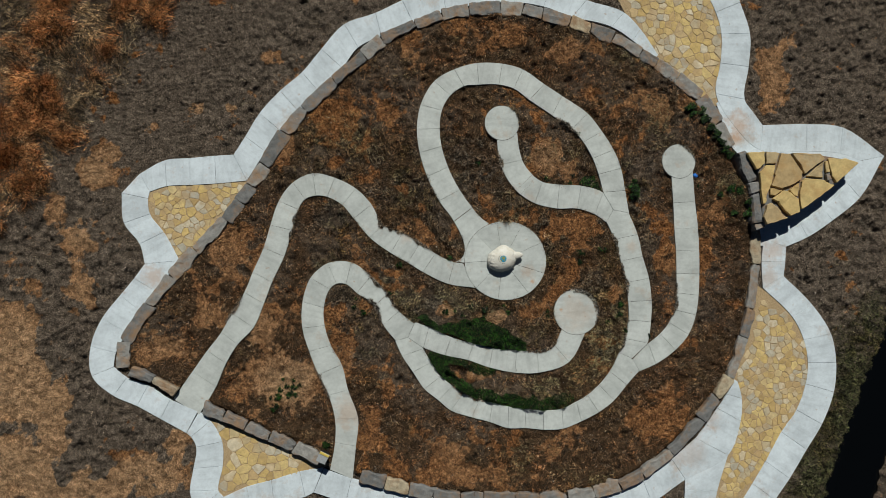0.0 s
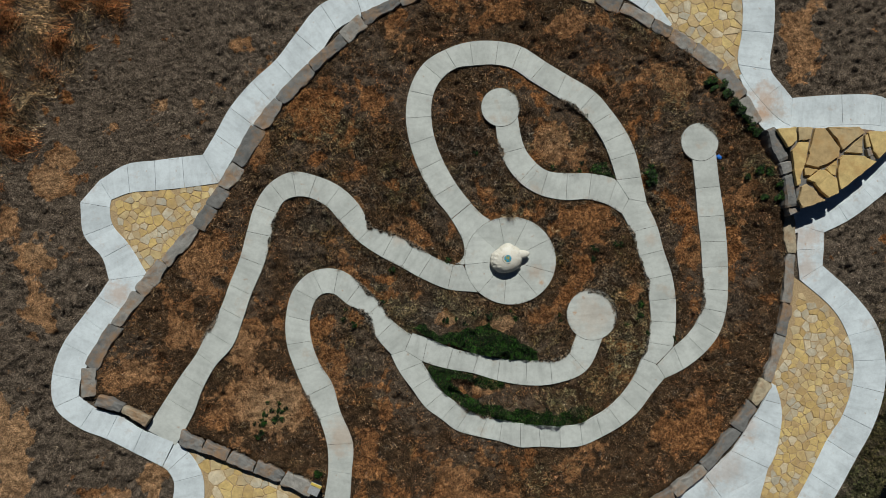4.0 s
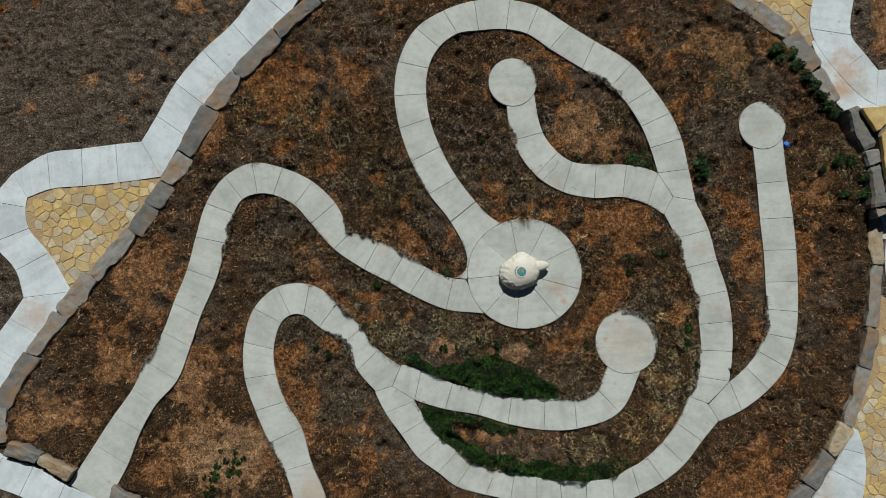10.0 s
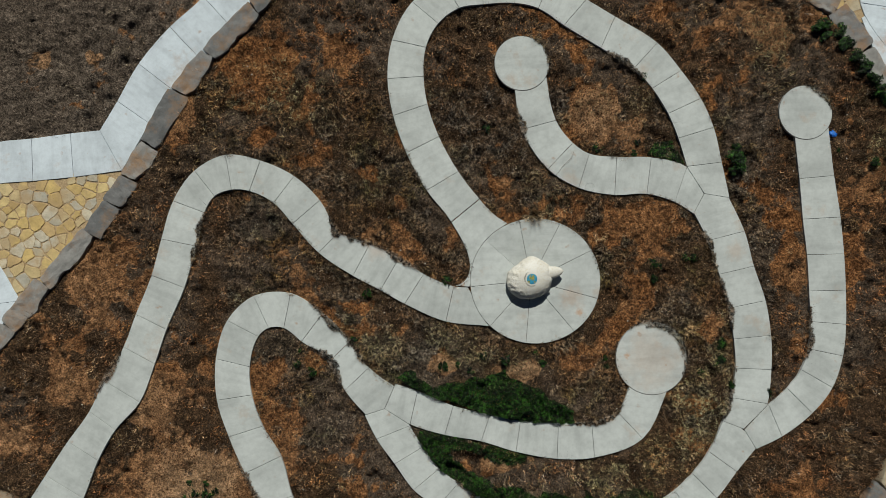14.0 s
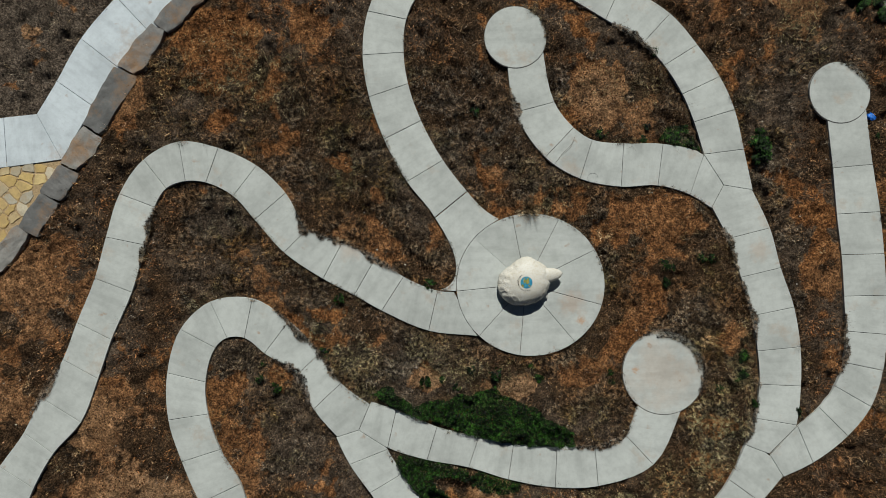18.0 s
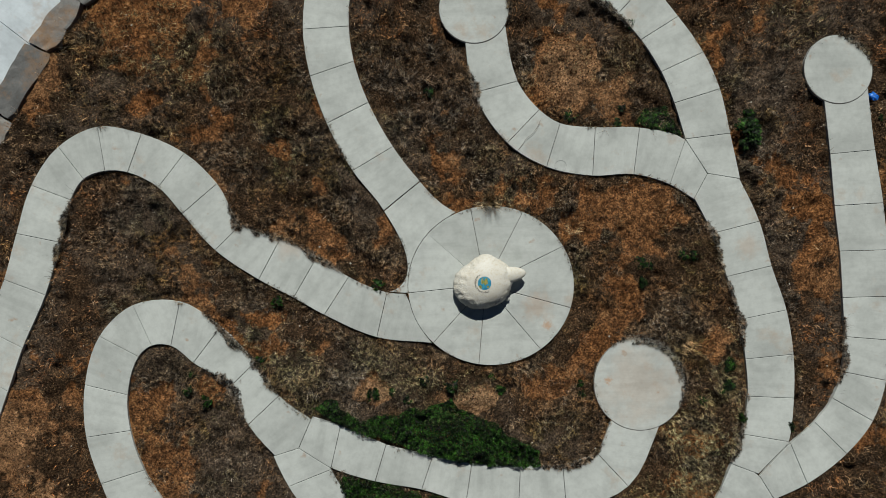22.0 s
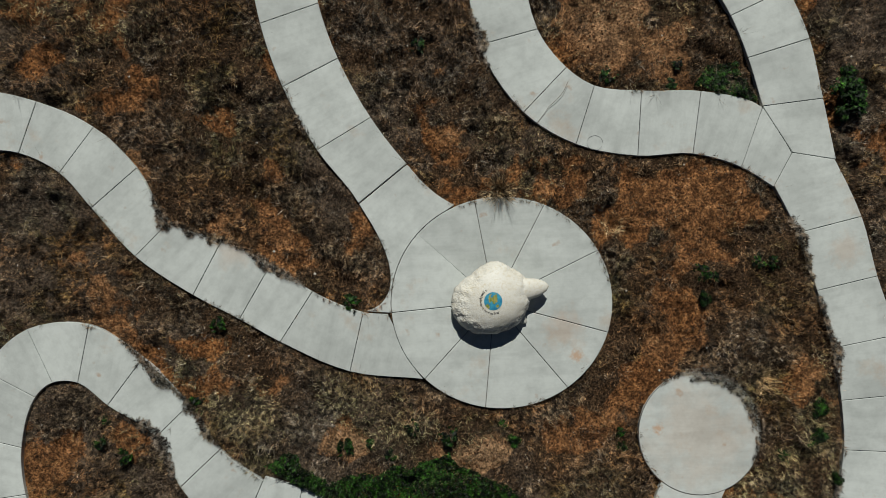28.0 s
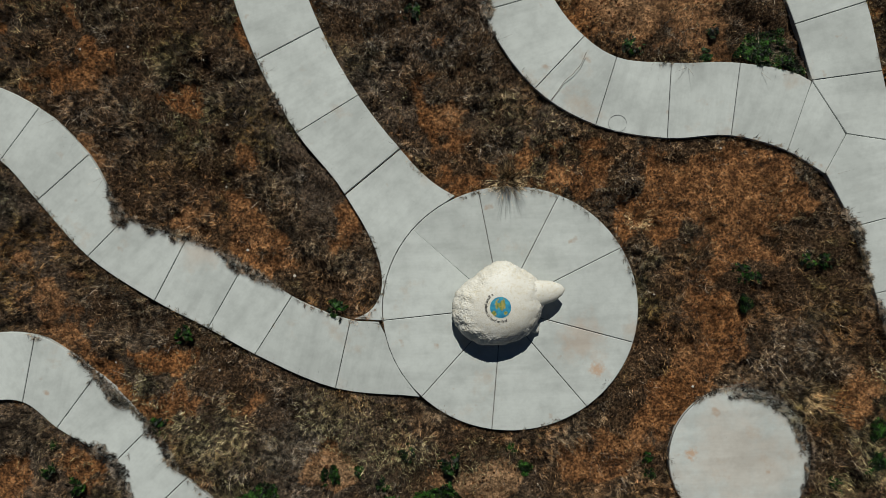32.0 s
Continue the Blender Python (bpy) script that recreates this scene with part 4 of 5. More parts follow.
SANDS = [(-20.0, -4.9, 1.6, 2.2, 1.0, 0.9), (-20.9, -7.2, 3.2, 2.6, 1.0, 0.9), (-20.0, -10.4, 3.2, 2.6, 1.0, 0.9), (-17.0, -11.8, 2.8, 1.6, 1.0, 0.85), (-14.0, -11.0, 2.6, 1.3, 0.9, 0.8), (-18.3, -8.3, 1.0, 1.6, 0.7, 0.8), (-12.6, -9.6, 0.8, 1.2, 0.6, 0.7), (16.9, 9.2, 1.0, 2.2, 0.55, 0.5), (17.8, 11.0, 1.0, 1.0, 0.5, 0.5),
         (-17.2, -2.4, 0.9, 1.6, 0.5, 0.6), (-17.3, 0.2, 0.9, 1.1, 0.7, 0.75), (-16.7, 3.1, 0.9, 0.8, 0.65, 0.75), (-16.0, 4.3, 0.9, 0.6, 0.65, 0.7), (-14.2, 5.5, 0.7, 0.5, 0.45, 0.6), (-12.0, 6.5, 0.7, 0.5, 0.5, 0.7), (-10.6, 6.6, 0.5, 0.4, 0.5, 0.7), (-8.6, 9.1, 0.9, 0.6, 0.5, 0.4),
         (4.5, -10.4, 1.2, 1.0, 0.4, 0.2), (0.2, -9.6, 1.8, 0.9, 0.5, 0.3), (21.4, -1.2, 0.8, 1.4, 0.35, 0.1), (-18.3, 1.4, 0.6, 1.6, 0.5, 0.5)]


def in_bed(x, y):
    """1 inside the stone ring, 0 outside."""
    return inside([tuple(q) for q in EDGE_MAIN + EDGE_BACK[1:] + EDGE_CHIN + EDGE_NOSE], x, y).astype(float)


def bank_x(y):
    return 23.12 + (y + 2.66) * 0.402 + 0.06 * np.sin(y * 1.3) + 0.05 * np.sin(y * 4.1 + 1) + 0.04 * np.sin(y * 9.7)


def cover(x, y):
    """How bare, how sandy and how grey the ground is."""
    bed = in_bed(x, y)
    grain = fbm(x, y, 1.1, 20, 5, 0.72) - 0.5
    drift = smooth01(fbm(x, y, 2.6, 50, 3), 0.40, 0.66) * (0.10 + 0.22 * bed)
    sand = 0.25 * smooth01(fbm(x, y, 2.4, 40), 0.45, 0.7) * np.ones_like(grain)
    wander = (fbm(x, y, 1.5, 60, 5, 0.65) - 0.5) * 1.4
    open_share = np.zeros_like(grain)
    for px, py, rx, ry, k, s in PATCHES + SANDS:
        d = np.sqrt(((x - px) / rx) ** 2 + ((y - py) / ry) ** 2) + wander
        w = 1 - smooth01(d, 0.2, 1.5)
        open_share = np.maximum(open_share, w * min(1.0, k * 1.35))
        sand = sand * (1 - w) + w * s
    bare = smooth01(open_share * 0.85 + np.maximum(drift - open_share * 0.3, 0) + grain * 1.9, 0.26, 0.72)
    grey = (1 - bed) * 0.85 + bed * 0.5 * smooth01(fbm(x, y, 2.6, 80), 0.5, 0.68)
    return bare, sand, grey


CX, CY = np.meshgrid(GX, GY, indexing="ij")
rim_map = np.full(CX.shape, 9.0)
for line, lift in ((EDGE_MAIN, 0.0), (EDGE_BACK, 0.0), (EDGE_CHIN, 0.0), (EDGE_NOSE, 0.0)):
    for (ax, ay), (bx, by) in zip(line, line[1:]):
        t = np.clip(((CX - ax) * (bx - ax) + (CY - ay) * (by - ay)) / ((bx - ax) ** 2 + (by - ay) ** 2), 0, 1)
        rim_map = np.minimum(rim_map, np.hypot(CX - ax - t * (bx - ax), CY - ay - t * (by - ay)))
bare_map, bed_map = cover(CX, CY)[0].astype(np.float32), in_bed(CX, CY).astype(np.float32)


def clod_band(x, y):
    """The stretch of turned, lumpy earth along the tall grass."""
    return smooth01(-(x + 10.5) + (y - 3) * 0.35, 0, 3) * smooth01(y, 0, 4)


def lump(x, y):
    """Close-set clods of turned earth, a hand's length apart."""
    u, v = x + (fbm(x, y, 0.7, 31, 2) - 0.5) * 0.7, y + (fbm(x, y, 0.7, 35, 2) - 0.5) * 0.7
    a, b = u * 0.8 - v * 0.6, u * 0.6 + v * 0.8
    return 0.075 * np.sin(a * 23.0) * np.sin(b * 21.0) * (0.4 + 1.2 * vnoise(x, y, 0.9, 39))


def rill(x, y):
    """Two narrow cracks that the rain has cut beside the edging."""
    wave = 0.05 * np.sin(x * 5.1) + 0.03 * np.sin(x * 11.3)
    first = np.abs(y + 5.27 + (x - 11.45) * 0.205 + wave) + 9 * ((x < 11.4) | (x > 14.1))
    second = np.abs(y + 5.80 + (x - 12.75) * 0.265 - wave) + 9 * ((x < 12.6) | (x > 13.9))
    return np.exp(-(np.minimum(first, second) / 0.055) ** 2)


def ground_z(x, y):
    soft, near = look_up(paved_soft, x, y), look_up(paved_near, x, y)
    clods, open_soil = clod_band(x, y), look_up(bare_map, x, y)
    close = 1 - smooth01(np.hypot(x, y), 28, 45)
    clods = clods * close
    z = -0.06 + close * (fbm(x, y, 0.9, 7, 4, 0.6) - 0.5) * 0.12 + close * (fbm(x, y, 0.36, 13, 3, 0.7) - 0.5) * (0.50 - 0.28 * open_soil)
    z = z * (1 - 0.6 * clods) + clods * (lump(x, y) - 0.02)
    z = z + open_soil * (smooth01(fbm(x, y, 0.7, 37, 4, 0.65), 0.46, 0.54) - 0.5) * 0.06
    rim = look_up(rim_map, x, y)
    z = z + look_up(bed_map, x, y) * np.exp(-(rim / 0.8) ** 2) * (0.10 + 0.12 * smooth01(-y, 3, 8))
    z = z + look_up(bed_map, x, y) * 0.52 * np.exp(-((x - 15.0) / 1.0) ** 2 - ((y - 3.1) / 1.7) ** 2)
    z = z * (1 - soft) + soft * -0.075
    z = np.where(near > 0.05, np.minimum(z, -0.065), z)
    z = z - 0.13 * rill(x, y)
    far = np.hypot(x, y)
    z = z + smooth01(far, 40, 400) * (fbm(x, y, 120.0, 3) - 0.5) * 6
    edge = x - bank_x(y)
    dip = smooth01(edge, -0.15, 0.5) * (1 - smooth01(edge, 2.7, 3.5))
    return z - dip * 1.1 * (1 - smooth01(np.abs(y + 8), 60, 90))


def axis(lo, hi, step):
    a = list(np.arange(lo, hi, step))
    out, d = [], step
    while (out[-1] if out else a[-1]) < 3000:
        d *= 1.35
        out.append((out[-1] if out else a[-1]) + d)
    low, d = [], step
    while (low[-1] if low else a[0]) > -3000:
        d *= 1.35
        low.append((low[-1] if low else a[0]) - d)
    return np.array(low[::-1] + a + out)


def sheet(name, xs, ys, z, mat):
    gx, gy = np.meshgrid(xs, ys, indexing="ij")
    v = np.stack((gx, gy, z(gx, gy)), -1).reshape(-1, 3)
    n, m = len(xs), len(ys)
    q = (np.arange(n - 1)[:, None] * m + np.arange(m - 1)[None, :]).reshape(-1)
    me = bpy.data.meshes.new(name)
    quads = np.stack((q, q + m, q + m + 1, q + 1), -1)
    fill_mesh(me, v, quads)
    return mesh_part(name, me, mat, smooth=True), v


def fill_mesh(me, verts, faces):
    k = faces.shape[1]
    me.vertices.add(len(verts))
    me.vertices.foreach_set("co", np.asarray(verts, np.float32).ravel())
    me.loops.add(faces.size)
    me.loops.foreach_set("vertex_index", faces.astype(np.int32).ravel())
    me.polygons.add(len(faces))
    me.polygons.foreach_set("loop_start", np.arange(0, faces.size, k, dtype=np.int32))
    me.update(calc_edges=True)


ground, gv = sheet("ground", axis(-23, 24.5, 0.068), axis(-14.5, 15.5, 0.068), ground_z, M_GROUND)
tagged(ground, "dry ground of red soil, sand and grey grass litter", "ground", "", "structure")
layer = ground.data.color_attributes.new("cover", "FLOAT_COLOR", "POINT")
cb = cover(gv[:, 0], gv[:, 1])
layer.data.foreach_set("color", np.stack((*cb, np.ones(len(gv))), -1).astype(np.float32).ravel())
water, _ = sheet("water", np.linspace(10, 40, 4), np.linspace(-90, 60, 4), lambda x, y: x * 0 - 0.55, M_WATER)
tagged(water, "still black water in a narrow creek", "water", "", "structure")


# ---- turtle statue ----
def globe_paint():
    m = Mat("globe_paint", 0.45)
    p = m.place()
    land = None
    for lx, ly, lr in ((2.725, -0.505, 0.085), (2.60, -0.645, 0.055), (2.80, -0.63, 0.03)):
        far = m.n("ShaderNodeVectorMath")
        far.operation = "DISTANCE"
        far.inputs[1].default_value = (lx, ly, 0.56)
        m.link(p, far.inputs[0])
        edge = m.math("ADD", m.math("DIVIDE", far.outputs["Value"], lr), m.math("MULTIPLY", m.math("SUBTRACT", m.noise(16.0, p, 3, 0.6), 0.5), 2.2))
        spot = m.ramp(edge, [(0.80, 1.0), (0.95, 0.0)])
        land = spot if land is None else m.math("MAXIMUM", land, spot)
    green = m.ramp(m.noise(30.0, p, 4), [(0.35, (0.12, 0.20, 0.05)), (0.65, (0.42, 0.34, 0.10))])
    sea = m.ramp(m.noise(14.0, p, 4), [(0.3, (0.02, 0.16, 0.30)), (0.7, (0.05, 0.33, 0.46))])
    m.color(m.mix(land, sea, green))
    return m.m


def cream_paint():
    m = Mat("cream_paint", 0.55, spec=0.3)
    p = m.place()
    c = m.ramp(m.noise(3.0, p, 5, 0.6), [(0.3, (0.60, 0.575, 0.50)), (0.7, (0.71, 0.70, 0.645))])
    c = m.mix(m.ramp(m.noise(22.0, p, 5, 0.7), [(0.50, 0.0), (0.72, 0.6)]), c, (0.50, 0.41, 0.23))
    m.color(c)
    m.bump(m.noise(45.0, p, 5, 0.65), 0.45, 0.010)
    return m.m


M_CREAM, M_GLOBE = cream_paint(), globe_paint()
M_INK = plain("black_paint", (0.02, 0.02, 0.022), 0.6)
TURTLE = (2.76, -0.53)
SHELL = (0.72, 0.62)
GIRTH = [(-180, 1.04), (-160, 1.08), (-148, 1.11), (-131, 1.10), (-112, 1.06), (-94, 1.015), (-72, 0.96), (-49, 0.94), (-31, 0.91), (-15, 0.91), (-5, 0.92), (10, 0.90), (31, 1.0), (45, 1.0), (66, 1.02), (82, 1.09), (92, 1.08), (104, 1.02), (127, 0.90), (144, 0.945), (161, 1.01), (180, 1.04)]


def shell_height(u, v):
    """Height of the shell above the slab at the shares u, v of its half axes."""
    r = np.hypot(u, v)
    return 0.17 + 0.40 * np.maximum(1 - r ** 2.6, 0) ** 0.62


def turtle():
    bm = bmesh.new()
    rings, spokes = 76, 300
    grid = []
    for i in range(rings + 1):
        r = (i / rings) ** 0.72
        row = []
        for k in range(spokes):
            a = k / spokes * 2 * math.pi
            deg = math.degrees(a) if a <= math.pi else math.degrees(a) - 360
            egg = float(np.interp(deg, [g[0] for g in GIRTH], [g[1] for g in GIRTH]))
            egg = 1 + (egg - 1) * min(1.0, r * 1.3)
            x, y = r * egg * math.cos(a), r * egg * math.sin(a)
            z = float(shell_height(r * math.cos(a), r * math.sin(a)))
            rough = max(0.0, min(1.0, (r - 0.66 + 0.10 * math.cos(a - 2.9)) / 0.18))
            n1 = (0.35 - abs(noise.noise((x * 26, y * 26, z * 26)))) * 0.020 + (0.4 - abs(noise.noise((x * 55, y * 55, z * 55)))) * 0.017
            n0 = noise.noise((x * 6, y * 6, z * 6)) * 0.022
            k1 = 1 + (n1 + n0) * rough * 1.3
            row.append(bm.verts.new((TURTLE[0] + x * SHELL[0] * k1, TURTLE[1] + y * SHELL[1] * k1, z + (n1 + n0) * rough * 0.9)))
            if i == 0:
                break
        grid.append(row)
    under = []
    for r, z in ((0.90, 0.12), (0.62, 0.05), (0.5, -0.01)):
        under.append([bm.verts.new((TURTLE[0] + r * SHELL[0] * math.cos(k / spokes * 2 * math.pi), TURTLE[1] + r * SHELL[1] * math.sin(k / spokes * 2 * math.pi), z)) for k in range(spokes)])
    for k in range(spokes):
        bm.faces.new((grid[0][0], grid[1][k], grid[1][(k + 1) % spokes]))
    for lo, hi in zip(grid[1:] + under[:-1], grid[2:] + under):
        for k in range(spokes):
            j = (k + 1) % spokes
            bm.faces.new((lo[k], hi[k], hi[j], lo[j]))

    def lobe(frm, to, r0, r1, flat, z0, z1, point=1.0):
        """A tapered limb from the body outward."""
        a, b = Vector((*frm, z0)), Vector((*to, z1))
        way = (b - a).normalized()
        sidew = way.cross(Vector((0, 0, 1))).normalized()
        up = sidew.cross(way)
        last = None
        for i in range(11):
            t = i / 10
            r = (r0 + (r1 - r0) * t) * (1.0 if t < 0.6 else max(0.02, (1 - ((t - 0.6) / 0.4) ** 2) ** 0.5 * (1 - 0.35 * point * (t - 0.6))))
            ring = [bm.verts.new(a.lerp(b, t) + sidew * math.cos(q * 0.5236) * r + up * math.sin(q * 0.5236) * r * flat) for q in range(12)]
            if last:
                for q in range(12):
                    bm.faces.new((last[q], last[(q + 1) % 12], ring[(q + 1) % 12], ring[q]))
            last = ring
        bm.faces.new(last)

    lobe((3.18, -0.385), (3.76, -0.315), 0.235, 0.125, 0.62, 0.27, 0.25)
    lobe((3.12, -0.72), (3.36, -1.00), 0.15, 0.06, 0.4, 0.16, 0.06)
    lobe((2.85, -0.20), (2.90, 0.12), 0.16, 0.10, 0.4, 0.18, 0.14)
    lobe((2.35, -0.75), (2.26, -0.92), 0.14, 0.09, 0.4, 0.16, 0.05)
    lobe((2.25, -0.40), (2.05, -0.34), 0.14, 0.08, 0.4, 0.16, 0.06)
    for f in bm.faces:
        f.smooth = True
    on_shell = lambda x, y: float(shell_height((x - TURTLE[0]) / SHELL[0], (y - TURTLE[1]) / SHELL[1]))  # noqa: E731
    cx, cy, last = 2.72, -0.54, None
    for i in range(1, 8):
        r = 0.158 * i / 7
        ring = [bm.verts.new((cx + r * math.cos(k * math.pi / 20), cy + r * math.sin(k * math.pi / 20), on_shell(cx + r * math.cos(k * math.pi / 20), cy + r * math.sin(k * math.pi / 20)) + 0.004)) for k in range(40)]
        for k in range(40):
            if last:
                bm.faces.new((last[k], ring[k], ring[(k + 1) % 40], last[(k + 1) % 40])).material_index = 1
        if not last:
            bm.faces.new(ring).material_index = 1
        last = ring
    words, turn = "a good planet is hard to find", radians(118)
    for ch in words:
        wide = {"i": 0.45, "l": 0.45, "t": 0.6, " ": 0.55, "r": 0.65, "f": 0.55}.get(ch, 1.0)
        step = wide * 0.0315 / 0.235
        if ch != " ":
            cu = bpy.data.curves.new("letter", "FONT")
            cu.body, cu.size, cu.align_x, cu.resolution_u = ch, 0.066, "CENTER", 2
            ob = new("letter", cu)
            me = bpy.data.meshes.new_from_object(ob)
            ang = turn + step / 2
            first = len(bm.verts)
            bm.from_mesh(me)
            bm.verts.ensure_lookup_table()
            m = Matrix.Translation((cx + 0.235 * math.cos(ang), cy + 0.235 * math.sin(ang), 0)) @ Matrix.Rotation(ang + math.pi / 2, 4, "Z")
            fresh = bm.verts[first:]
            for v in fresh:
                q = m @ v.co
                v.co = (q.x, q.y, on_shell(q.x, q.y) + 0.006)
            for f in {f for v in fresh for f in v.link_faces}:
                f.material_index = 2
            bpy.data.objects.remove(ob)
            bpy.data.curves.remove(cu)
            bpy.data.meshes.remove(me)
        turn += step
    return bm


tagged(part("turtle_statue", turtle(), [M_CREAM, M_GLOBE, M_INK]), "cream painted turtle statue with a small globe on its shell", "statue")

# ---- information podium by the entrance ----
M_PANEL = plain("grey_panel", (0.42, 0.44, 0.45), 0.35, 0.0, 12.0)
M_YELLOW = plain("yellow_paint", (0.75, 0.58, 0.14), 0.5)
M_POST = plain("dark_steel", (0.06, 0.06, 0.065), 0.45, 0.8)


def box(sx, sy, z0, z1, slope=0.0, bevel=0.01):
    bm = bmesh.new()
    low = [bm.verts.new((x * sx / 2, y * sy / 2, z0)) for x, y in ((-1, -1), (1, -1), (1, 1), (-1, 1))]
    up = [bm.verts.new((x * sx / 2, y * sy / 2, z1 + y * slope * sy / 2)) for x, y in ((-1, -1), (1, -1), (1, 1), (-1, 1))]
    bm.faces.new(low[::-1])
    bm.faces.new(up)
    for i in range(4):
        bm.faces.new((low[i], low[(i + 1) % 4], up[(i + 1) % 4], up[i]))
    bmesh.ops.bevel(bm, geom=bm.edges[:], offset=bevel, segments=2, affect="EDGES")
    return bm


podium = thing("information_podium", pose(-5.70, -9.92, -0.06, 0, 0, -26), "small podium with a sloping grey panel and yellow edge", "podium")
part("pedestal", box(0.36, 0.36, 0.0, 0.72, 0.25, 0.015), M_POST, podium)
panel = part("panel", box(0.46, 0.54, -0.02, 0.02, 0, 0.006), M_PANEL, podium)
panel.matrix_basis = pose(0, 0, 0.80, 14, 0, 0)
strip = part("edge_strip", box(0.46, 0.12, 0.0, 0.028, 0, 0.004), M_YELLOW, panel, "yellow painted strip")
strip.matrix_basis = pose(0, 0.21, 0.012)

# ---- crumpled blue wrapper ----
bm = bmesh.new()
bmesh.ops.create_icosphere(bm, subdivisions=3, radius=0.11)
for v in bm.verts:
    n = noise.noise(v.co * 28) * 0.35 + noise.noise(v.co * 60) * 0.2
    v.co = Vector((v.co.x * (1.25 + n), v.co.y * (0.85 + n), v.co.z * (0.45 + n * 0.8)))
M_BLUE = plain("blue_plastic", (0.02, 0.16, 0.62), 0.25, 0.0, 40.0, 0.4)
wrapper = tagged(part("plastic_bag", bm, M_BLUE), "crumpled shiny blue plastic bag lying beside the footpath", "plastic bag")
wrapper.matrix_basis = pose(12.62, 3.85, -0.01, 0, 0, -25)


# ---- thin things lying on the slabs ----
def wire(points, radius):
    """A thin bent rod along a row of points."""
    bm = bmesh.new()
    last = None
    for i, q in enumerate(points):
        a, b = Vector(points[max(i - 1, 0)]), Vector(points[min(i + 1, len(points) - 1)])
        way = (b - a).normalized()
        side = way.cross(Vector((0, 0, 1))).normalized()
        ring = [bm.verts.new(Vector(q) + side * math.cos(k * 1.0472) * radius + Vector((0, 0, 1)) * math.sin(k * 1.0472) * radius) for k in range(6)]
        if last:
            for k in range(6):
                bm.faces.new((last[k], last[(k + 1) % 6], ring[(k + 1) % 6], ring[k]))
        last = ring
    return bm


M_WIRE = plain("grey_wire", (0.30, 0.31, 0.31), 0.6, 0.3)
M_TWIG = plain("dead_twig", (0.16, 0.13, 0.10), 0.9)
tagged(part("wire_hoop", wire([(4.72 + 0.145 * math.cos(k * 0.2), 2.28 + 0.135 * math.sin(k * 0.2), 0.008) for k in range(30)], 0.0028), M_WIRE), "thin grey wire hoop lying on a concrete slab", "wire hoop")
tagged(part("dead_stem", wire([(3.66 + 0.12 * k + 0.02 * math.sin(k * 2.1), 2.66 + 0.145 * k + 0.03 * math.sin(k * 1.4), 0.012 + 0.012 * k) for k in range(6)], 0.004), M_TWIG), "thin dead plant stem lying across a concrete slab", "plant stem")


# ---- plants ----
def blade_mesh(x, y, z, length, width, lean, az, twist=None):
    """Single bent-over blades: foot at x, y, z; lean is the share of the length that goes sideways."""
    n = len(x)
    twist = az + np.pi / 2 if twist is None else twist
    dx, dy = np.cos(twist) * width / 2, np.sin(twist) * width / 2
    v = np.empty((n, 3, 3), np.float32)
    v[:, 0] = np.stack((x - dx, y - dy, z), -1)
    v[:, 1] = np.stack((x + dx, y + dy, z), -1)
    v[:, 2] = np.stack((x + np.cos(az) * length * lean, y + np.sin(az) * length * lean, z + length * np.sqrt(np.maximum(1 - lean ** 2, 0))), -1)
    return v.reshape(-1, 3), np.arange(n * 3).reshape(-1, 3)


def leaf_mesh(x, y, z, size, az, tilt):
    """Small pointed leaves, two triangles each."""
    n = len(x)
    ax = np.stack((np.cos(az) * np.cos(tilt), np.sin(az) * np.cos(tilt), np.sin(tilt)), -1)
    sd = np.stack((-np.sin(az), np.cos(az), np.zeros(n)), -1)
    c = np.stack((x, y, z), -1)
    s = size[:, None]
    v = np.stack((c - ax * s * 0.5, c + sd * s * 0.3, c + ax * s * 0.6, c - sd * s * 0.3), 1).reshape(-1, 3)
    return v, np.arange(n * 4).reshape(-1, 4)


def stuff(name, geo, mat, label, category):
    me = bpy.data.meshes.new(name)
    fill_mesh(me, *geo)
    return tagged(mesh_part(name, me, mat), label, category, "", "stuff")


R = np.random.RandomState(3)


def scatter(n, x0, x1, y0, y1, chance):
    x, y = R.uniform(x0, x1, n), R.uniform(y0, y1, n)
    keep = R.rand(n) < chance(x, y)
    return x[keep], y[keep]


def open_ground(x, y, creep=0.10):
    """Where plants may stand: off the paving, but for a ragged fringe."""
    ragged = smooth01(fbm(x, y, 0.9, 120, 3), 0.45, 0.75) * creep
    dry = (x < bank_x(y) - 0.05) | (x > bank_x(y) + 3.0)
    return (look_up(paved_near, x, y) < 0.08 + ragged * 4) * dry


def dry_chance(x, y):
    bare = look_up(bare_map, x, y)
    clump = smooth01(fbm(x, y, 0.50, 140, 4, 0.7), 0.41, 0.57)
    return open_ground(x, y) * (1 - 0.9 * rill(x, y)) * (1 - 0.95 * smooth01(bare, 0.2, 0.6)) * (0.10 + 0.90 * clump) * (1 - 0.9 * clod_band(x, y))


def grass(n, area, length, width, chance):
    x, y = scatter(n, *area, chance)
    k = len(x)
    flow = fbm(x, y, 0.8, 160, 3) * 14 + R.normal(0, 1.5, k)
    ln = length * R.uniform(0.5, 1.5, k) * (0.45 + 1.1 * vnoise(x, y, 0.45, 170))
    return blade_mesh(x, y, ground_z(x, y) - 0.005, ln, width * R.uniform(0.6, 1.5, k), R.uniform(0.45, 0.98, k), flow)


def pick(k, seed, size, lo, hi):
    return lambda x, y: dry_chance(x, y) * (k[0] + (k[1] - k[0]) * smooth01(fbm(x, y, size, seed), lo, hi))


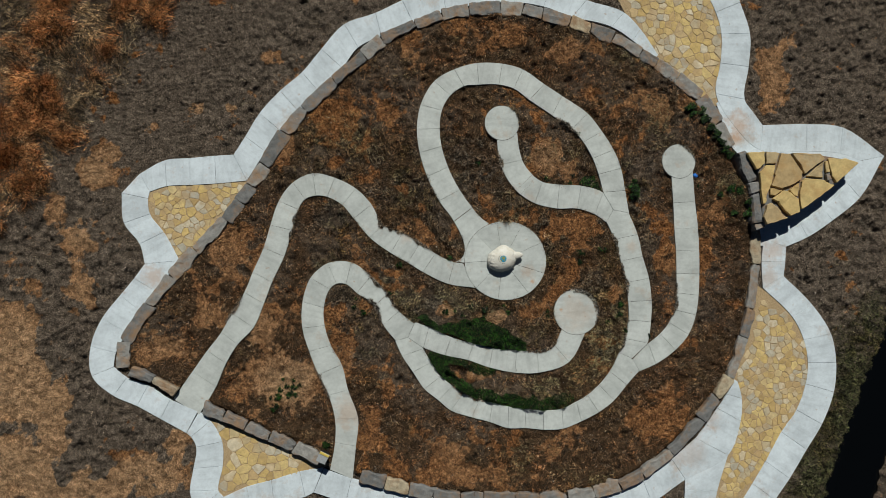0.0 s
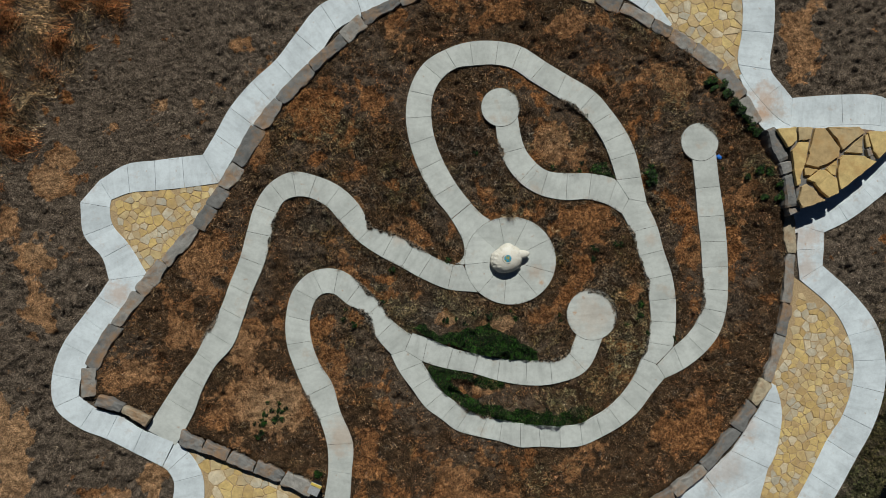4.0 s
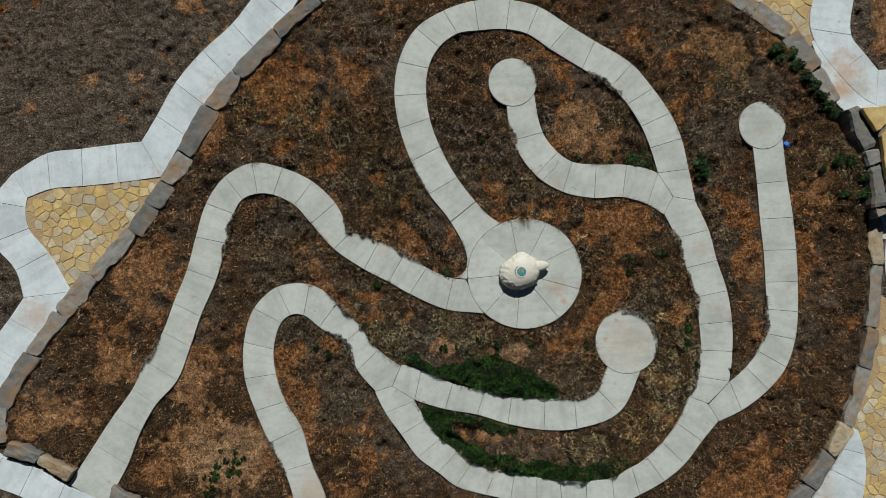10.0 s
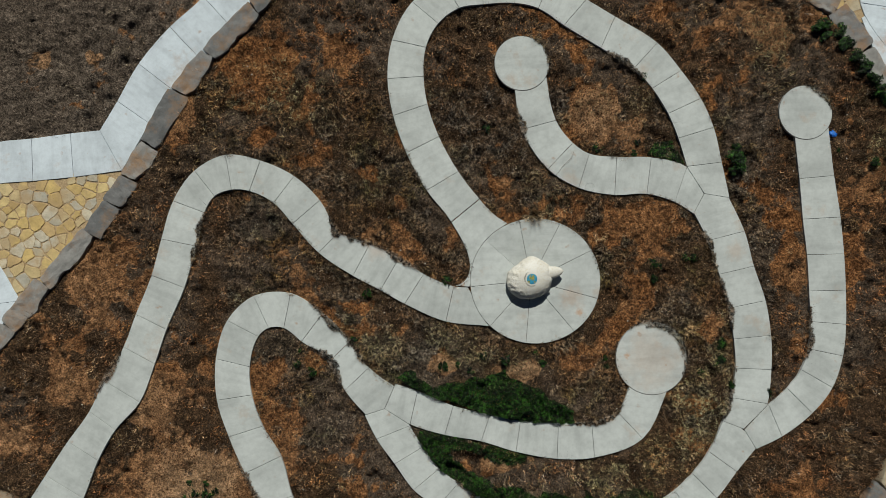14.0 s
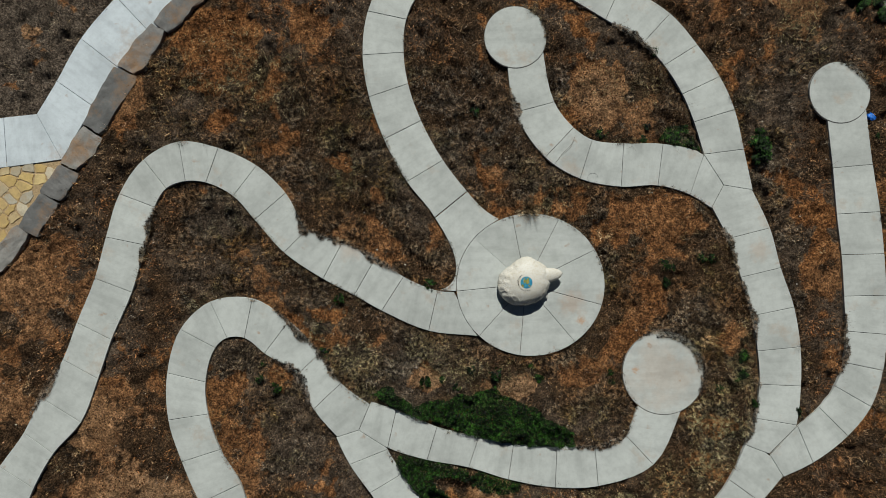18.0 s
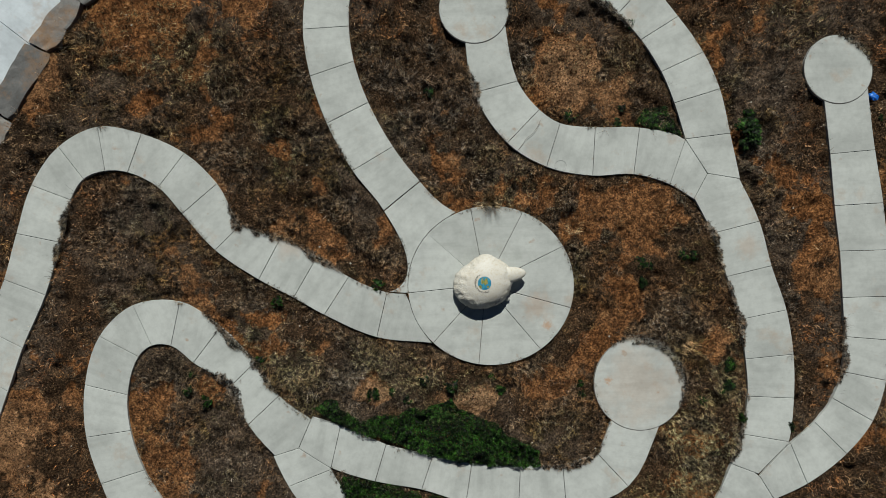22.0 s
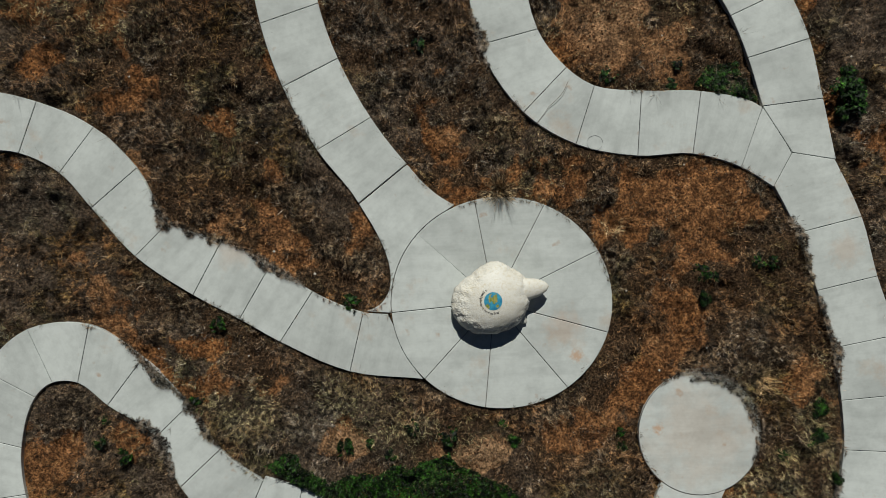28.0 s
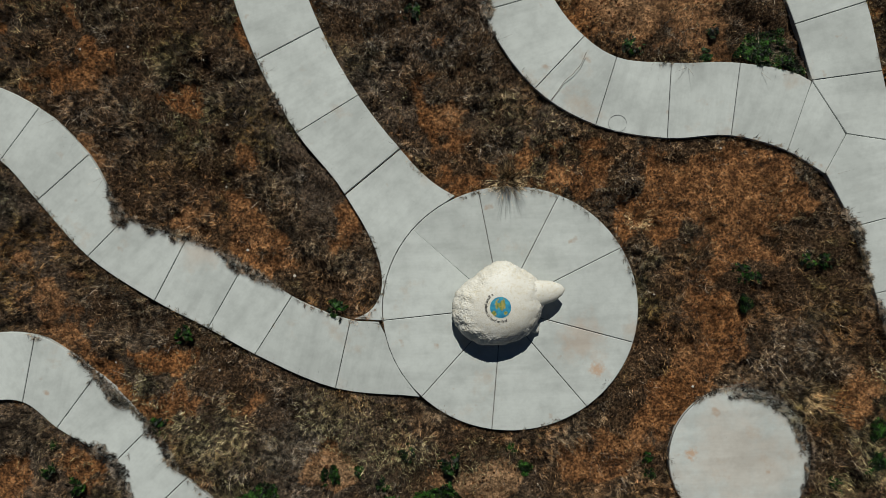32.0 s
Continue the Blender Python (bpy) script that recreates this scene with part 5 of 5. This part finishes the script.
def fringe(n, area, length, width, amount):
    """Grass that hangs over the edges of the slabs, thick in some stretches and absent in others."""
    def chance(x, y):
        p = look_up(paved_near, x, y)
        thick = smooth01(fbm(x, y, 1.3, 400, 5, 0.7), 0.49, 0.62)
        return (p > 0.02) * (p < 0.25 + 0.5 * thick) * (0.03 + 0.97 * thick) * amount * (look_up(rim_map, x, y) > 0.5)
    x, y = scatter(n, *area, chance)
    k = len(x)
    gx = look_up(paved_soft, x + 0.12, y) - look_up(paved_soft, x - 0.12, y)
    gy = look_up(paved_soft, x, y + 0.12) - look_up(paved_soft, x, y - 0.12)
    az = np.arctan2(gy, gx) + R.normal(0, 1.5, k)
    ln = length * R.uniform(0.4, 1.4, k)
    z = np.maximum(ground_z(x, y), np.where(look_up(paved, x, y) > 0.5, 0.004, -0.06))
    return blade_mesh(x, y, z, ln, width * R.uniform(0.6, 1.5, k), R.uniform(0.5, 0.97, k), az)


NEAR, BED = (-6.5, 10.5, -5.5, 5.5), (-16, 16, -12.5, 12.5)
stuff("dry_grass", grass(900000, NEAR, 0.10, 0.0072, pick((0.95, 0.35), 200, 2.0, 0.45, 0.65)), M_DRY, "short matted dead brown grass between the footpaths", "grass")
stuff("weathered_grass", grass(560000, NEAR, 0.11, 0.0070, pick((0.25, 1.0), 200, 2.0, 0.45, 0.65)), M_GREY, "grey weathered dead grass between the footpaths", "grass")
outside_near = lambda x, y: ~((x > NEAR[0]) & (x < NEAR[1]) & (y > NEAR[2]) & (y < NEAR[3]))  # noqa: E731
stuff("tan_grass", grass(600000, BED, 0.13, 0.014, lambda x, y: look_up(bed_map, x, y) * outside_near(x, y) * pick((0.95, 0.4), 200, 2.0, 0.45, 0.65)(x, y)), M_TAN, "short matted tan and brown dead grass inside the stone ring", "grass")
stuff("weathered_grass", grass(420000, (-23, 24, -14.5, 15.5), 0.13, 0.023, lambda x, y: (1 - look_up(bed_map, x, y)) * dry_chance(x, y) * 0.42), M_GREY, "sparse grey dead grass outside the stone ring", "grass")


stuff("fringe_grass", fringe(1100000, NEAR, 0.065, 0.004, 0.7), M_DRY, "dead grass hanging ragged over the slab edges", "grass")
stuff("fringe_grass", fringe(900000, BED, 0.09, 0.008, 0.35), M_GREY, "grey grass hanging ragged over the slab edges", "grass")


SPILLS = [(-3.2, 0.98, 0.5), (-2.3, 0.72, 0.6), (-1.3, 0.12, 0.6), (-7.4, 0.95, 0.7), (-2.82, -2.24, 0.8), (-3.6, -1.62, 0.6), (-3.45, -3.0, 0.6), (6.4, -2.05, 0.5), (7.1, -2.2, 0.6), (7.55, -2.9, 0.7), (8.55, 0.3, 0.5), (9.05, -1.45, 0.7), (11.63, -2.43, 0.7),
          (2.75, 4.3, 0.5), (1.6, 3.2, 0.4), (-0.2, 3.0, 0.5), (12.3, 5.15, 0.5), (4.8, -5.0, 0.7), (1.2, -7.2, 0.9), (-5.9, -6.6, 0.7), (-10.0, -3.2, 0.7), (6.0, 6.2, 0.6), (8.9, -4.5, 0.5), (3.4, 6.5, 0.5)]


def spill(n, area, length, width):
    """Matted litter lying over the slab edges at the spots where it has crept in."""
    def chance(x, y):
        w = sum(np.exp(-((x - a) ** 2 + (y - b) ** 2) / r ** 2) for a, b, r in SPILLS)
        deep = 0.45 + np.minimum(w, 1) * (0.12 + 0.34 * smooth01(fbm(x, y, 0.5, 450, 4, 0.7), 0.35, 0.6))
        p = look_up(paved_soft, x, y)
        return (w > 0.25) * (p > 0.3) * (p < deep)
    x, y = scatter(n, *area, chance)
    k = len(x)
    z = 0.004 + 0.02 * R.rand(k)
    return blade_mesh(x, y, z, length * R.uniform(0.4, 1.4, k), width * R.uniform(0.6, 1.5, k), R.uniform(0.6, 0.99, k), R.uniform(0, 6.283, k))


stuff("spilled_litter", spill(4200000, (-10.5, 13, -8, 7), 0.06, 0.0065), M_GREY, "matted dead grass crept over the slab edges", "grass")


def tufts(n, area, height, per, width, chance, spread=0.10, lean=(0.15, 0.9)):
    x, y = scatter(n, *area, chance)
    k = len(x)
    size = R.uniform(0.5, 1.4, k)
    xi, yi, si = (np.repeat(a, per) for a in (x, y, size))
    m = len(xi)
    az, rad = R.uniform(0, 6.283, m), np.sqrt(R.rand(m)) * spread * si
    bx, by = xi + np.cos(az) * rad, yi + np.sin(az) * rad
    return blade_mesh(bx, by, ground_z(xi, yi) - 0.01, height * si * R.uniform(0.5, 1.2, m), width * R.uniform(0.6, 1.4, m), R.uniform(*lean, m), az + R.normal(0, 0.5, m))


stuff("weed_tufts", tufts(13000, BED, 0.19, 24, 0.009, lambda x, y: look_up(bed_map, x, y) * dry_chance(x, y) * 0.42), M_GREY, "scattered dark dead weed clumps inside the stone ring", "weeds")
stuff("dark_weeds", tufts(6000, BED, 0.15, 46, 0.009, lambda x, y: look_up(bed_map, x, y) * open_ground(x, y, 0.0) * (1 - 0.9 * smooth01(look_up(bare_map, x, y), 0.2, 0.7)) * smooth01(fbm(x, y, 1.8, 410, 4), 0.42, 0.62) * 0.75, 0.13, (0.1, 0.9)), M_DARK, "dark withered weed clumps in the dry grass", "weeds")
stuff("dark_weeds", tufts(2600, (-23, 24, -14.5, 15.5), 0.08, 26, 0.013, lambda x, y: (1 - look_up(bed_map, x, y)) * open_ground(x, y, 0.0) * 0.22 * (1 - clod_band(x, y)) * (1 - 0.85 * smooth01(look_up(bare_map, x, y), 0.2, 0.6)), 0.14, (0.2, 0.95)), M_DARK, "dark withered weed clumps outside the stone ring", "weeds")
stuff("soil_weeds", tufts(16000, BED, 0.075, 22, 0.011, lambda x, y: look_up(bed_map, x, y) * open_ground(x, y, 0.0) * smooth01(look_up(bare_map, x, y), 0.25, 0.6) * smooth01(fbm(x, y, 0.7, 415, 4, 0.65), 0.44, 0.60) * 0.8, 0.09, (0.3, 0.97)), M_DARK, "small dark withered weeds on the bare soil", "weeds")
stuff("dead_stems", tufts(15000, BED, 0.28, 9, 0.005, lambda x, y: look_up(bed_map, x, y) * dry_chance(x, y) * 0.5, 0.15, (0.6, 0.99)), M_STEMS, "pale broken dead stems lying in the grass", "weeds")
stuff("straw_tufts", tufts(2400, BED, 0.17, 30, 0.008, lambda x, y: look_up(bed_map, x, y) * open_ground(x, y) * smooth01(fbm(x, y, 2.2, 230), 0.60, 0.74) * 0.5), M_STRAW, "straw-coloured dry grass tufts between the footpaths", "grass")
OLIVES = [(7.9, -4.3, 1.1, 1.7, 1.0), (4.9, -6.9, 2.2, 0.7, 1.0), (6.1, -6.2, 0.9, 0.8, 0.9), (-2.0, -2.5, 1.3, 0.7, 1.0), (0.4, -2.4, 1.8, 0.6, 0.7), (8.6, -2.8, 0.5, 1.2, 0.8), (4.6, -10.4, 1.2, 0.7, 0.7), (7.3, -11.2, 0.9, 0.4, 0.6), (9.0, 9.8, 1.2, 0.9, 0.5),
          (10.6, 6.4, 1.0, 1.0, 0.5), (-4.9, 5.2, 1.7, 1.0, 0.5), (-3.2, 3.7, 1.2, 0.9, 0.5), (2.0, -2.9, 1.5, 0.3, 0.6), (14.3, 4.0, 0.8, 1.6, 0.7), (6.2, 5.0, 1.4, 0.6, 0.4), (2.6, 2.2, 1.3, 0.8, 0.4)]


def olive(x, y):
    return sum(k * np.exp(-((x - a) / u) ** 2 - ((y - b) / v) ** 2) for a, b, u, v, k in OLIVES) * smooth01(fbm(x, y, 0.8, 430, 4), 0.36, 0.6)


stuff("olive_grass", grass(1000000, (-8, 15.5, -12, 11), 0.12, 0.009, lambda x, y: open_ground(x, y) * look_up(bed_map, x, y) * olive(x, y)), M_OLIVE, "half-green olive grass beside the footpaths", "grass")
bank_green = lambda x, y: np.exp(-((bank_x(y) - x - 0.7) / 1.3) ** 2) * smooth01(-y, 1, 5) * (x < bank_x(y))  # noqa: E731
stuff("bank_grass", grass(420000, (17, 24, -15, 0), 0.11, 0.015, lambda x, y: open_ground(x, y) * bank_green(x, y)), M_BANK, "green and brown grass along the creek bank", "grass")


def rust_edge(x, y):
    return smooth01((-19.4 - x) + (y - 2.55) * 0.66 + (fbm(x, y, 2.2, 250) - 0.5) * 3.4, -0.4, 0.8)


def tall_grass(n, mat_share, height, width):
    x, y = scatter(n, -24, -12, -2, 15.5, lambda x, y: rust_edge(x, y) * mat_share(fbm(x, y, 1.7, 260)))
    k = len(x)
    flow = fbm(x, y, 2.0, 270, 3) * 12 + R.normal(0, 0.5, k)
    return blade_mesh(x, y, ground_z(x, y), height * R.uniform(0.5, 1.5, k), width * R.uniform(0.7, 1.6, k), R.uniform(0.35, 0.95, k), flow)


stuff("tall_rust_grass", tall_grass(170000, lambda f: smooth01(f, 0.42, 0.54), 0.75, 0.015), M_RUST, "tall rust-red dry bunch grass", "grass")
stuff("tall_straw_grass", tall_grass(70000, lambda f: 0.12 + 0.6 * (1 - smooth01(f, 0.36, 0.48)), 0.55, 0.014), M_STRAW, "tall straw-coloured dry bunch grass", "grass")
stuff("tall_grey_grass", tall_grass(90000, lambda f: 0.5 + 0 * f, 0.4, 0.014), M_GREY, "grey dead grass under the taller bunches", "grass")

# ---- green ground cover ----
GREEN_PATCH = [(-1.48, -3.43), (-0.94, -3.3), (-0.27, -3.8), (0.54, -3.61), (1.34, -3.57), (1.84, -3.19), (2.26, -3.54), (2.74, -3.92), (3.53, -4.37), (4.02, -4.64), (4.0, -5.0), (3.02, -5.05), (1.91, -4.84), (0.69, -4.48), (-0.52, -3.97)]
FORK_PATCH = [(6.62, 3.34), (6.88, 3.68), (7.44, 3.76), (7.62, 3.36), (7.84, 2.86), (7.47, 2.93), (7.02, 3.06)]
STRIP_LOW = [(-0.48, -5.56), (0.35, -6.51), (1.74, -7.14), (3.14, -7.52), (4.82, -7.63), (6.0, -7.42)]
STRIP_TOP = [(-0.6, -5.1), (0.4, -5.5), (1.3, -5.78), (2.3, -5.96)]


def near_line(line, x, y):
    best = np.full(np.shape(x), 9.0)
    for (ax, ay), (bx, by) in zip(line, line[1:]):
        t = np.clip(((x - ax) * (bx - ax) + (y - ay) * (by - ay)) / ((bx - ax) ** 2 + (by - ay) ** 2), 0, 1)
        best = np.minimum(best, np.hypot(x - ax - t * (bx - ax), y - ay - t * (by - ay)))
    return best


def green_here(x, y):
    wob = (fbm(x, y, 0.5, 300, 3) - 0.5)
    a = inside(GREEN_PATCH, x + wob * 0.5, y + vnoise(x, y, 0.4, 310) * 0.3 - 0.15).astype(float)
    b = (near_line(STRIP_LOW, x, y) + wob * 0.7 < 0.36) * (0.9 - 0.6 * smooth01(x, 3.8, 6.0))
    c = (near_line(STRIP_TOP, x, y) + wob * 0.6 < 0.24) * 0.6
    d = inside(FORK_PATCH, x + wob * 0.25, y + wob * 0.25).astype(float)
    return np.maximum(np.maximum(a, b), np.maximum(c, d)) * (look_up(paved_near, x, y) < 0.3)


def ground_cover(n):
    x, y = scatter(n, -2, 8.2, -8.4, 3.7, green_here)
    k = len(x)
    mound = 0.07 + 0.50 * np.maximum(fbm(x, y, 0.55, 320, 2, 0.5) - 0.26, 0)
    z = ground_z(x, y) + mound * R.rand(k) ** 0.35
    return leaf_mesh(x, y, z, R.uniform(0.02, 0.05, k), R.uniform(0, 6.283, k), R.uniform(-0.9, 1.0, k))


stuff("green_ground_cover", ground_cover(900000), M_GREEN, "dense dark green clover mat along the footpath", "ground cover")

# ---- single shrubs and tufts ----
M_STEM = plain("brown_stem", (0.09, 0.06, 0.04), 0.85)


def shrub(seed, radius, tall, leaves):
    rs = np.random.RandomState(seed)
    ob = thing("shrub", pose(0, 0, 0), "low dark green leafy shrub in dry grass", "shrub", "green shrubs")
    bm = bmesh.new()
    for k in range(9):
        a, r = rs.uniform(0, 6.283), rs.uniform(0.3, 0.8) * radius
        p0, p1 = Vector((0, 0, -0.02)), Vector((math.cos(a) * r, math.sin(a) * r, tall * rs.uniform(0.5, 0.9)))
        last = None
        for t in (0, 0.5, 1):
            c, w = p0.lerp(p1, t) + Vector((0, 0, 0.05 * math.sin(t * 3.1))), 0.010 * (1 - 0.7 * t)
            ring = [bm.verts.new(c + Vector((math.cos(q * 1.571) * w, math.sin(q * 1.571) * w, 0))) for q in range(4)]
            if last:
                for q in range(4):
                    bm.faces.new((last[q], last[(q + 1) % 4], ring[(q + 1) % 4], ring[q]))
            last = ring
    part("stems", bm, M_STEM, ob)
    lobes = [(rs.uniform(-0.6, 0.6) * radius, rs.uniform(-0.6, 0.6) * radius, rs.uniform(0.35, 0.6) * radius) for _ in range(7)]
    which = rs.randint(0, 7, leaves)
    lx, ly, lr = (np.array([lobes[i][c] for i in which]) for c in range(3))
    d = rs.normal(0, 1, (leaves, 3))
    d /= np.linalg.norm(d, axis=1)[:, None]
    d *= (rs.rand(leaves) ** 0.33)[:, None] * lr[:, None]
    me = bpy.data.meshes.new("foliage")
    fill_mesh(me, *leaf_mesh(lx + d[:, 0], ly + d[:, 1], np.maximum(tall * 0.55 + d[:, 2] * tall / radius, 0.02), rs.uniform(0.04, 0.08, leaves), rs.uniform(0, 6.283, leaves), rs.uniform(-0.6, 0.9, leaves)))
    mesh_part("foliage", me, M_GREEN, ob)
    return ob


SHRUBS = [(12.31, 7.32, 0.95), (12.94, 7.18, 0.75), (13.36, 6.32, 0.8), (12.5, 7.0, 0.7), (13.14, 6.72, 0.65), (13.68, 5.94, 0.85), (13.88, 5.56, 0.85), (14.13, 5.27, 0.85), (14.38, 4.98, 0.7), (9.37, 3.0, 1.0), (9.48, 3.46, 0.6), (9.24, 2.7, 0.6), (14.34, 3.2, 0.75), (14.7, 3.1, 0.65), (14.95, 3.5, 0.85), (15.1, 2.5, 0.8), (15.16, 2.0, 0.8), (13.84, 2.92, 0.5), (14.48, 1.94, 0.6), (8.75, -2.74, 0.55), (8.61, -3.25, 0.6), (9.0, -4.0, 0.4), (-5.62, -9.45, 0.6), (6.64, -0.62, 0.45), (6.6, 5.8, 0.35),
          (10.2, -4.25, 0.35), (3.08, -3.17, 0.45), (12.75, 3.3, 0.3)]
SEEDLINGS = [(-7.73, -6.46), (-7.54, -6.76), (-7.36, -7.05), (-7.93, -7.22), (-6.97, -6.72), (-7.13, -7.16), (-7.83, -6.94), (-8.12, -7.78), (-7.26, -6.48), (-8.0, -7.35), (-7.45, -7.25), (-7.2, -6.8), (-8.3, -7.3), (-8.0, -7.65), (-2.31, -0.87), (-2.72, -2.34), (-4.31, -2.56), (-4.44, -2.95), (-4.0, -3.2), (-0.02, -3.17), (0.46, -3.13), (0.85, -3.32), (1.25, -2.85),
             (6.6, -0.15), (6.8, -0.24), (7.93, 0.0), (7.69, 0.01), (1.91, -2.99), (5.05, -3.05), (5.07, -3.35), (8.1, -3.6), (5.0, 3.5), (6.3, 3.7), (6.16, 3.36), (1.49, 4.19), (0.15, -0.55), (2.9, -2.85)]
kinds = [shrub(900 + k, 0.30, 0.34, 900) for k in range(3)]
for k, (x, y, s) in enumerate(SHRUBS):
    src = kinds[k % 3]
    s *= 1.12
    m = pose(x, y, float(ground_z(np.array(x), np.array(y))), 0, 0, 47 * k) @ Matrix.Diagonal((s * (1.25 - 0.17 * (k % 4)), s * (0.75 + 0.12 * (k % 5)), s * 0.85, 1))
    if k < 3:
        src.matrix_basis = m
    else:
        ob = copy_thing(src, Matrix())
        ob.matrix_basis = m
sprout = shrub(950, 0.14, 0.09, 130)
tagged(sprout, "small green weed seedling on bare soil", "weed", "green seedlings")
sprout.name = "weed_seedling"
for k, (x, y) in enumerate(SEEDLINGS):
    ob = sprout if k == 0 else copy_thing(sprout, Matrix())
    ob.matrix_basis = pose(x, y, float(ground_z(np.array(x), np.array(y))), 0, 0, 71 * k) @ Matrix.Diagonal((1, 1, 1, 1)) @ Matrix.Scale(0.7 + 0.15 * (k % 4), 4)


def bunch(x, y, height, n, mat, label, spread, lean, seed):
    rs = np.random.RandomState(seed)
    az = rs.uniform(0, 6.283, n)
    rad = np.sqrt(rs.rand(n)) * spread
    me = bpy.data.meshes.new("grass_tuft")
    fill_mesh(me, *blade_mesh(np.cos(az) * rad, np.sin(az) * rad, np.full(n, -0.02), height * rs.uniform(0.45, 1.1, n), 0.007 * rs.uniform(0.6, 1.4, n), rs.uniform(*lean, n), az + rs.normal(0, 0.5, n)))
    ob = tagged(mesh_part("grass_tuft", me, mat), label, "grass tuft", "single grass tufts")
    ob.matrix_basis = pose(x, y, float(ground_z(np.array(x), np.array(y))))


bunch(2.95, 1.45, 0.62, 300, M_STRAW, "tall straw-coloured grass tuft at the edge of the plaza", 0.10, (0.05, 0.85), 1)
bunch(10.32, -2.50, 0.36, 60, M_GREY, "thin grey grass tuft at the edge of the footpath", 0.06, (0.1, 0.8), 2)
bunch(3.62, 5.25, 0.45, 50, M_GREY, "bare grey twiggy weed beside the footpath", 0.08, (0.1, 0.9), 3)
bunch(-5.15, 1.93, 0.20, 260, M_STRAW, "small pale straw tuft in the bend of the footpath", 0.13, (0.2, 0.9), 4)
bunch(3.95, 4.45, 0.28, 260, M_STRAW, "pale straw grass tuft beside the footpath", 0.14, (0.3, 0.95), 5)
bunch(5.0, 0.75, 0.26, 300, M_STRAW, "pale straw grass tuft near the plaza", 0.14, (0.3, 0.95), 6)
bunch(7.65, -2.15, 0.30, 420, M_STRAW, "broad straw grass tuft near the round pad", 0.22, (0.4, 0.97), 7)

# ---- loose small stones ----
def pebbles(n):
    x, y = scatter(n, *BED, lambda x, y: look_up(bed_map, x, y) * open_ground(x, y, 0.0) * 0.35)
    v, f = [], []
    for px, py in zip(x, y):
        s = R.uniform(0.010, 0.028)
        z = float(ground_z(np.array(px), np.array(py))) + s * 0.4
        b = len(v)
        v += [(px + s * R.uniform(0.7, 1.3) * c, py + s * R.uniform(0.7, 1.3) * d, z + s * e) for c, d, e in ((1, 0, 0), (0, 1, 0), (-1, 0, 0), (0, -1, 0), (0, 0, 0.8), (0, 0, -0.8))]
        f += [(b, b + 1, b + 4), (b + 1, b + 2, b + 4), (b + 2, b + 3, b + 4), (b + 3, b, b + 4)]
    return np.array(v), np.array(f)


def clods(n):
    """Broken lumps of earth on the open soil."""
    x, y = scatter(n, *BED, lambda x, y: look_up(bed_map, x, y) * open_ground(x, y, 0.0) * smooth01(look_up(bare_map, x, y), 0.3, 0.7) * smooth01(fbm(x, y, 0.7, 470, 3), 0.38, 0.6))
    k = len(x)
    size = 0.006 + 0.024 * R.rand(k) ** 3
    shape = np.array([(1, 0, 0.1), (0.45, 0.85, 0), (-0.6, 0.75, 0.1), (-1, -0.1, 0), (-0.4, -0.9, 0.1), (0.6, -0.8, 0), (0.1, 0.1, 0.75)])
    v = shape[None] * size[:, None, None] * R.uniform(0.65, 1.35, (k, 7, 1))
    turn = R.uniform(0, 6.283, k)
    c, d = np.cos(turn)[:, None], np.sin(turn)[:, None]
    out = np.stack((x[:, None] + v[..., 0] * c - v[..., 1] * d, y[:, None] + v[..., 0] * d + v[..., 1] * c, ground_z(x, y)[:, None] + v[..., 2] + 0.002), -1)
    faces = np.array([(i, (i + 1) % 6, 6) for i in range(6)])
    return out.reshape(-1, 3), (np.arange(k)[:, None, None] * 7 + faces[None]).reshape(-1, 3)


stuff("soil_clods", clods(300000), M_GROUND_LUMP, "small broken lumps of red earth on the bare soil", "soil")
M_PEBBLE = plain("pale_pebble", (0.55, 0.50, 0.43), 0.8, 0.0, 12.0, 0.35)
stuff("pebbles", pebbles(1500), M_PEBBLE, "scattered small pale stones on the soil", "pebbles")
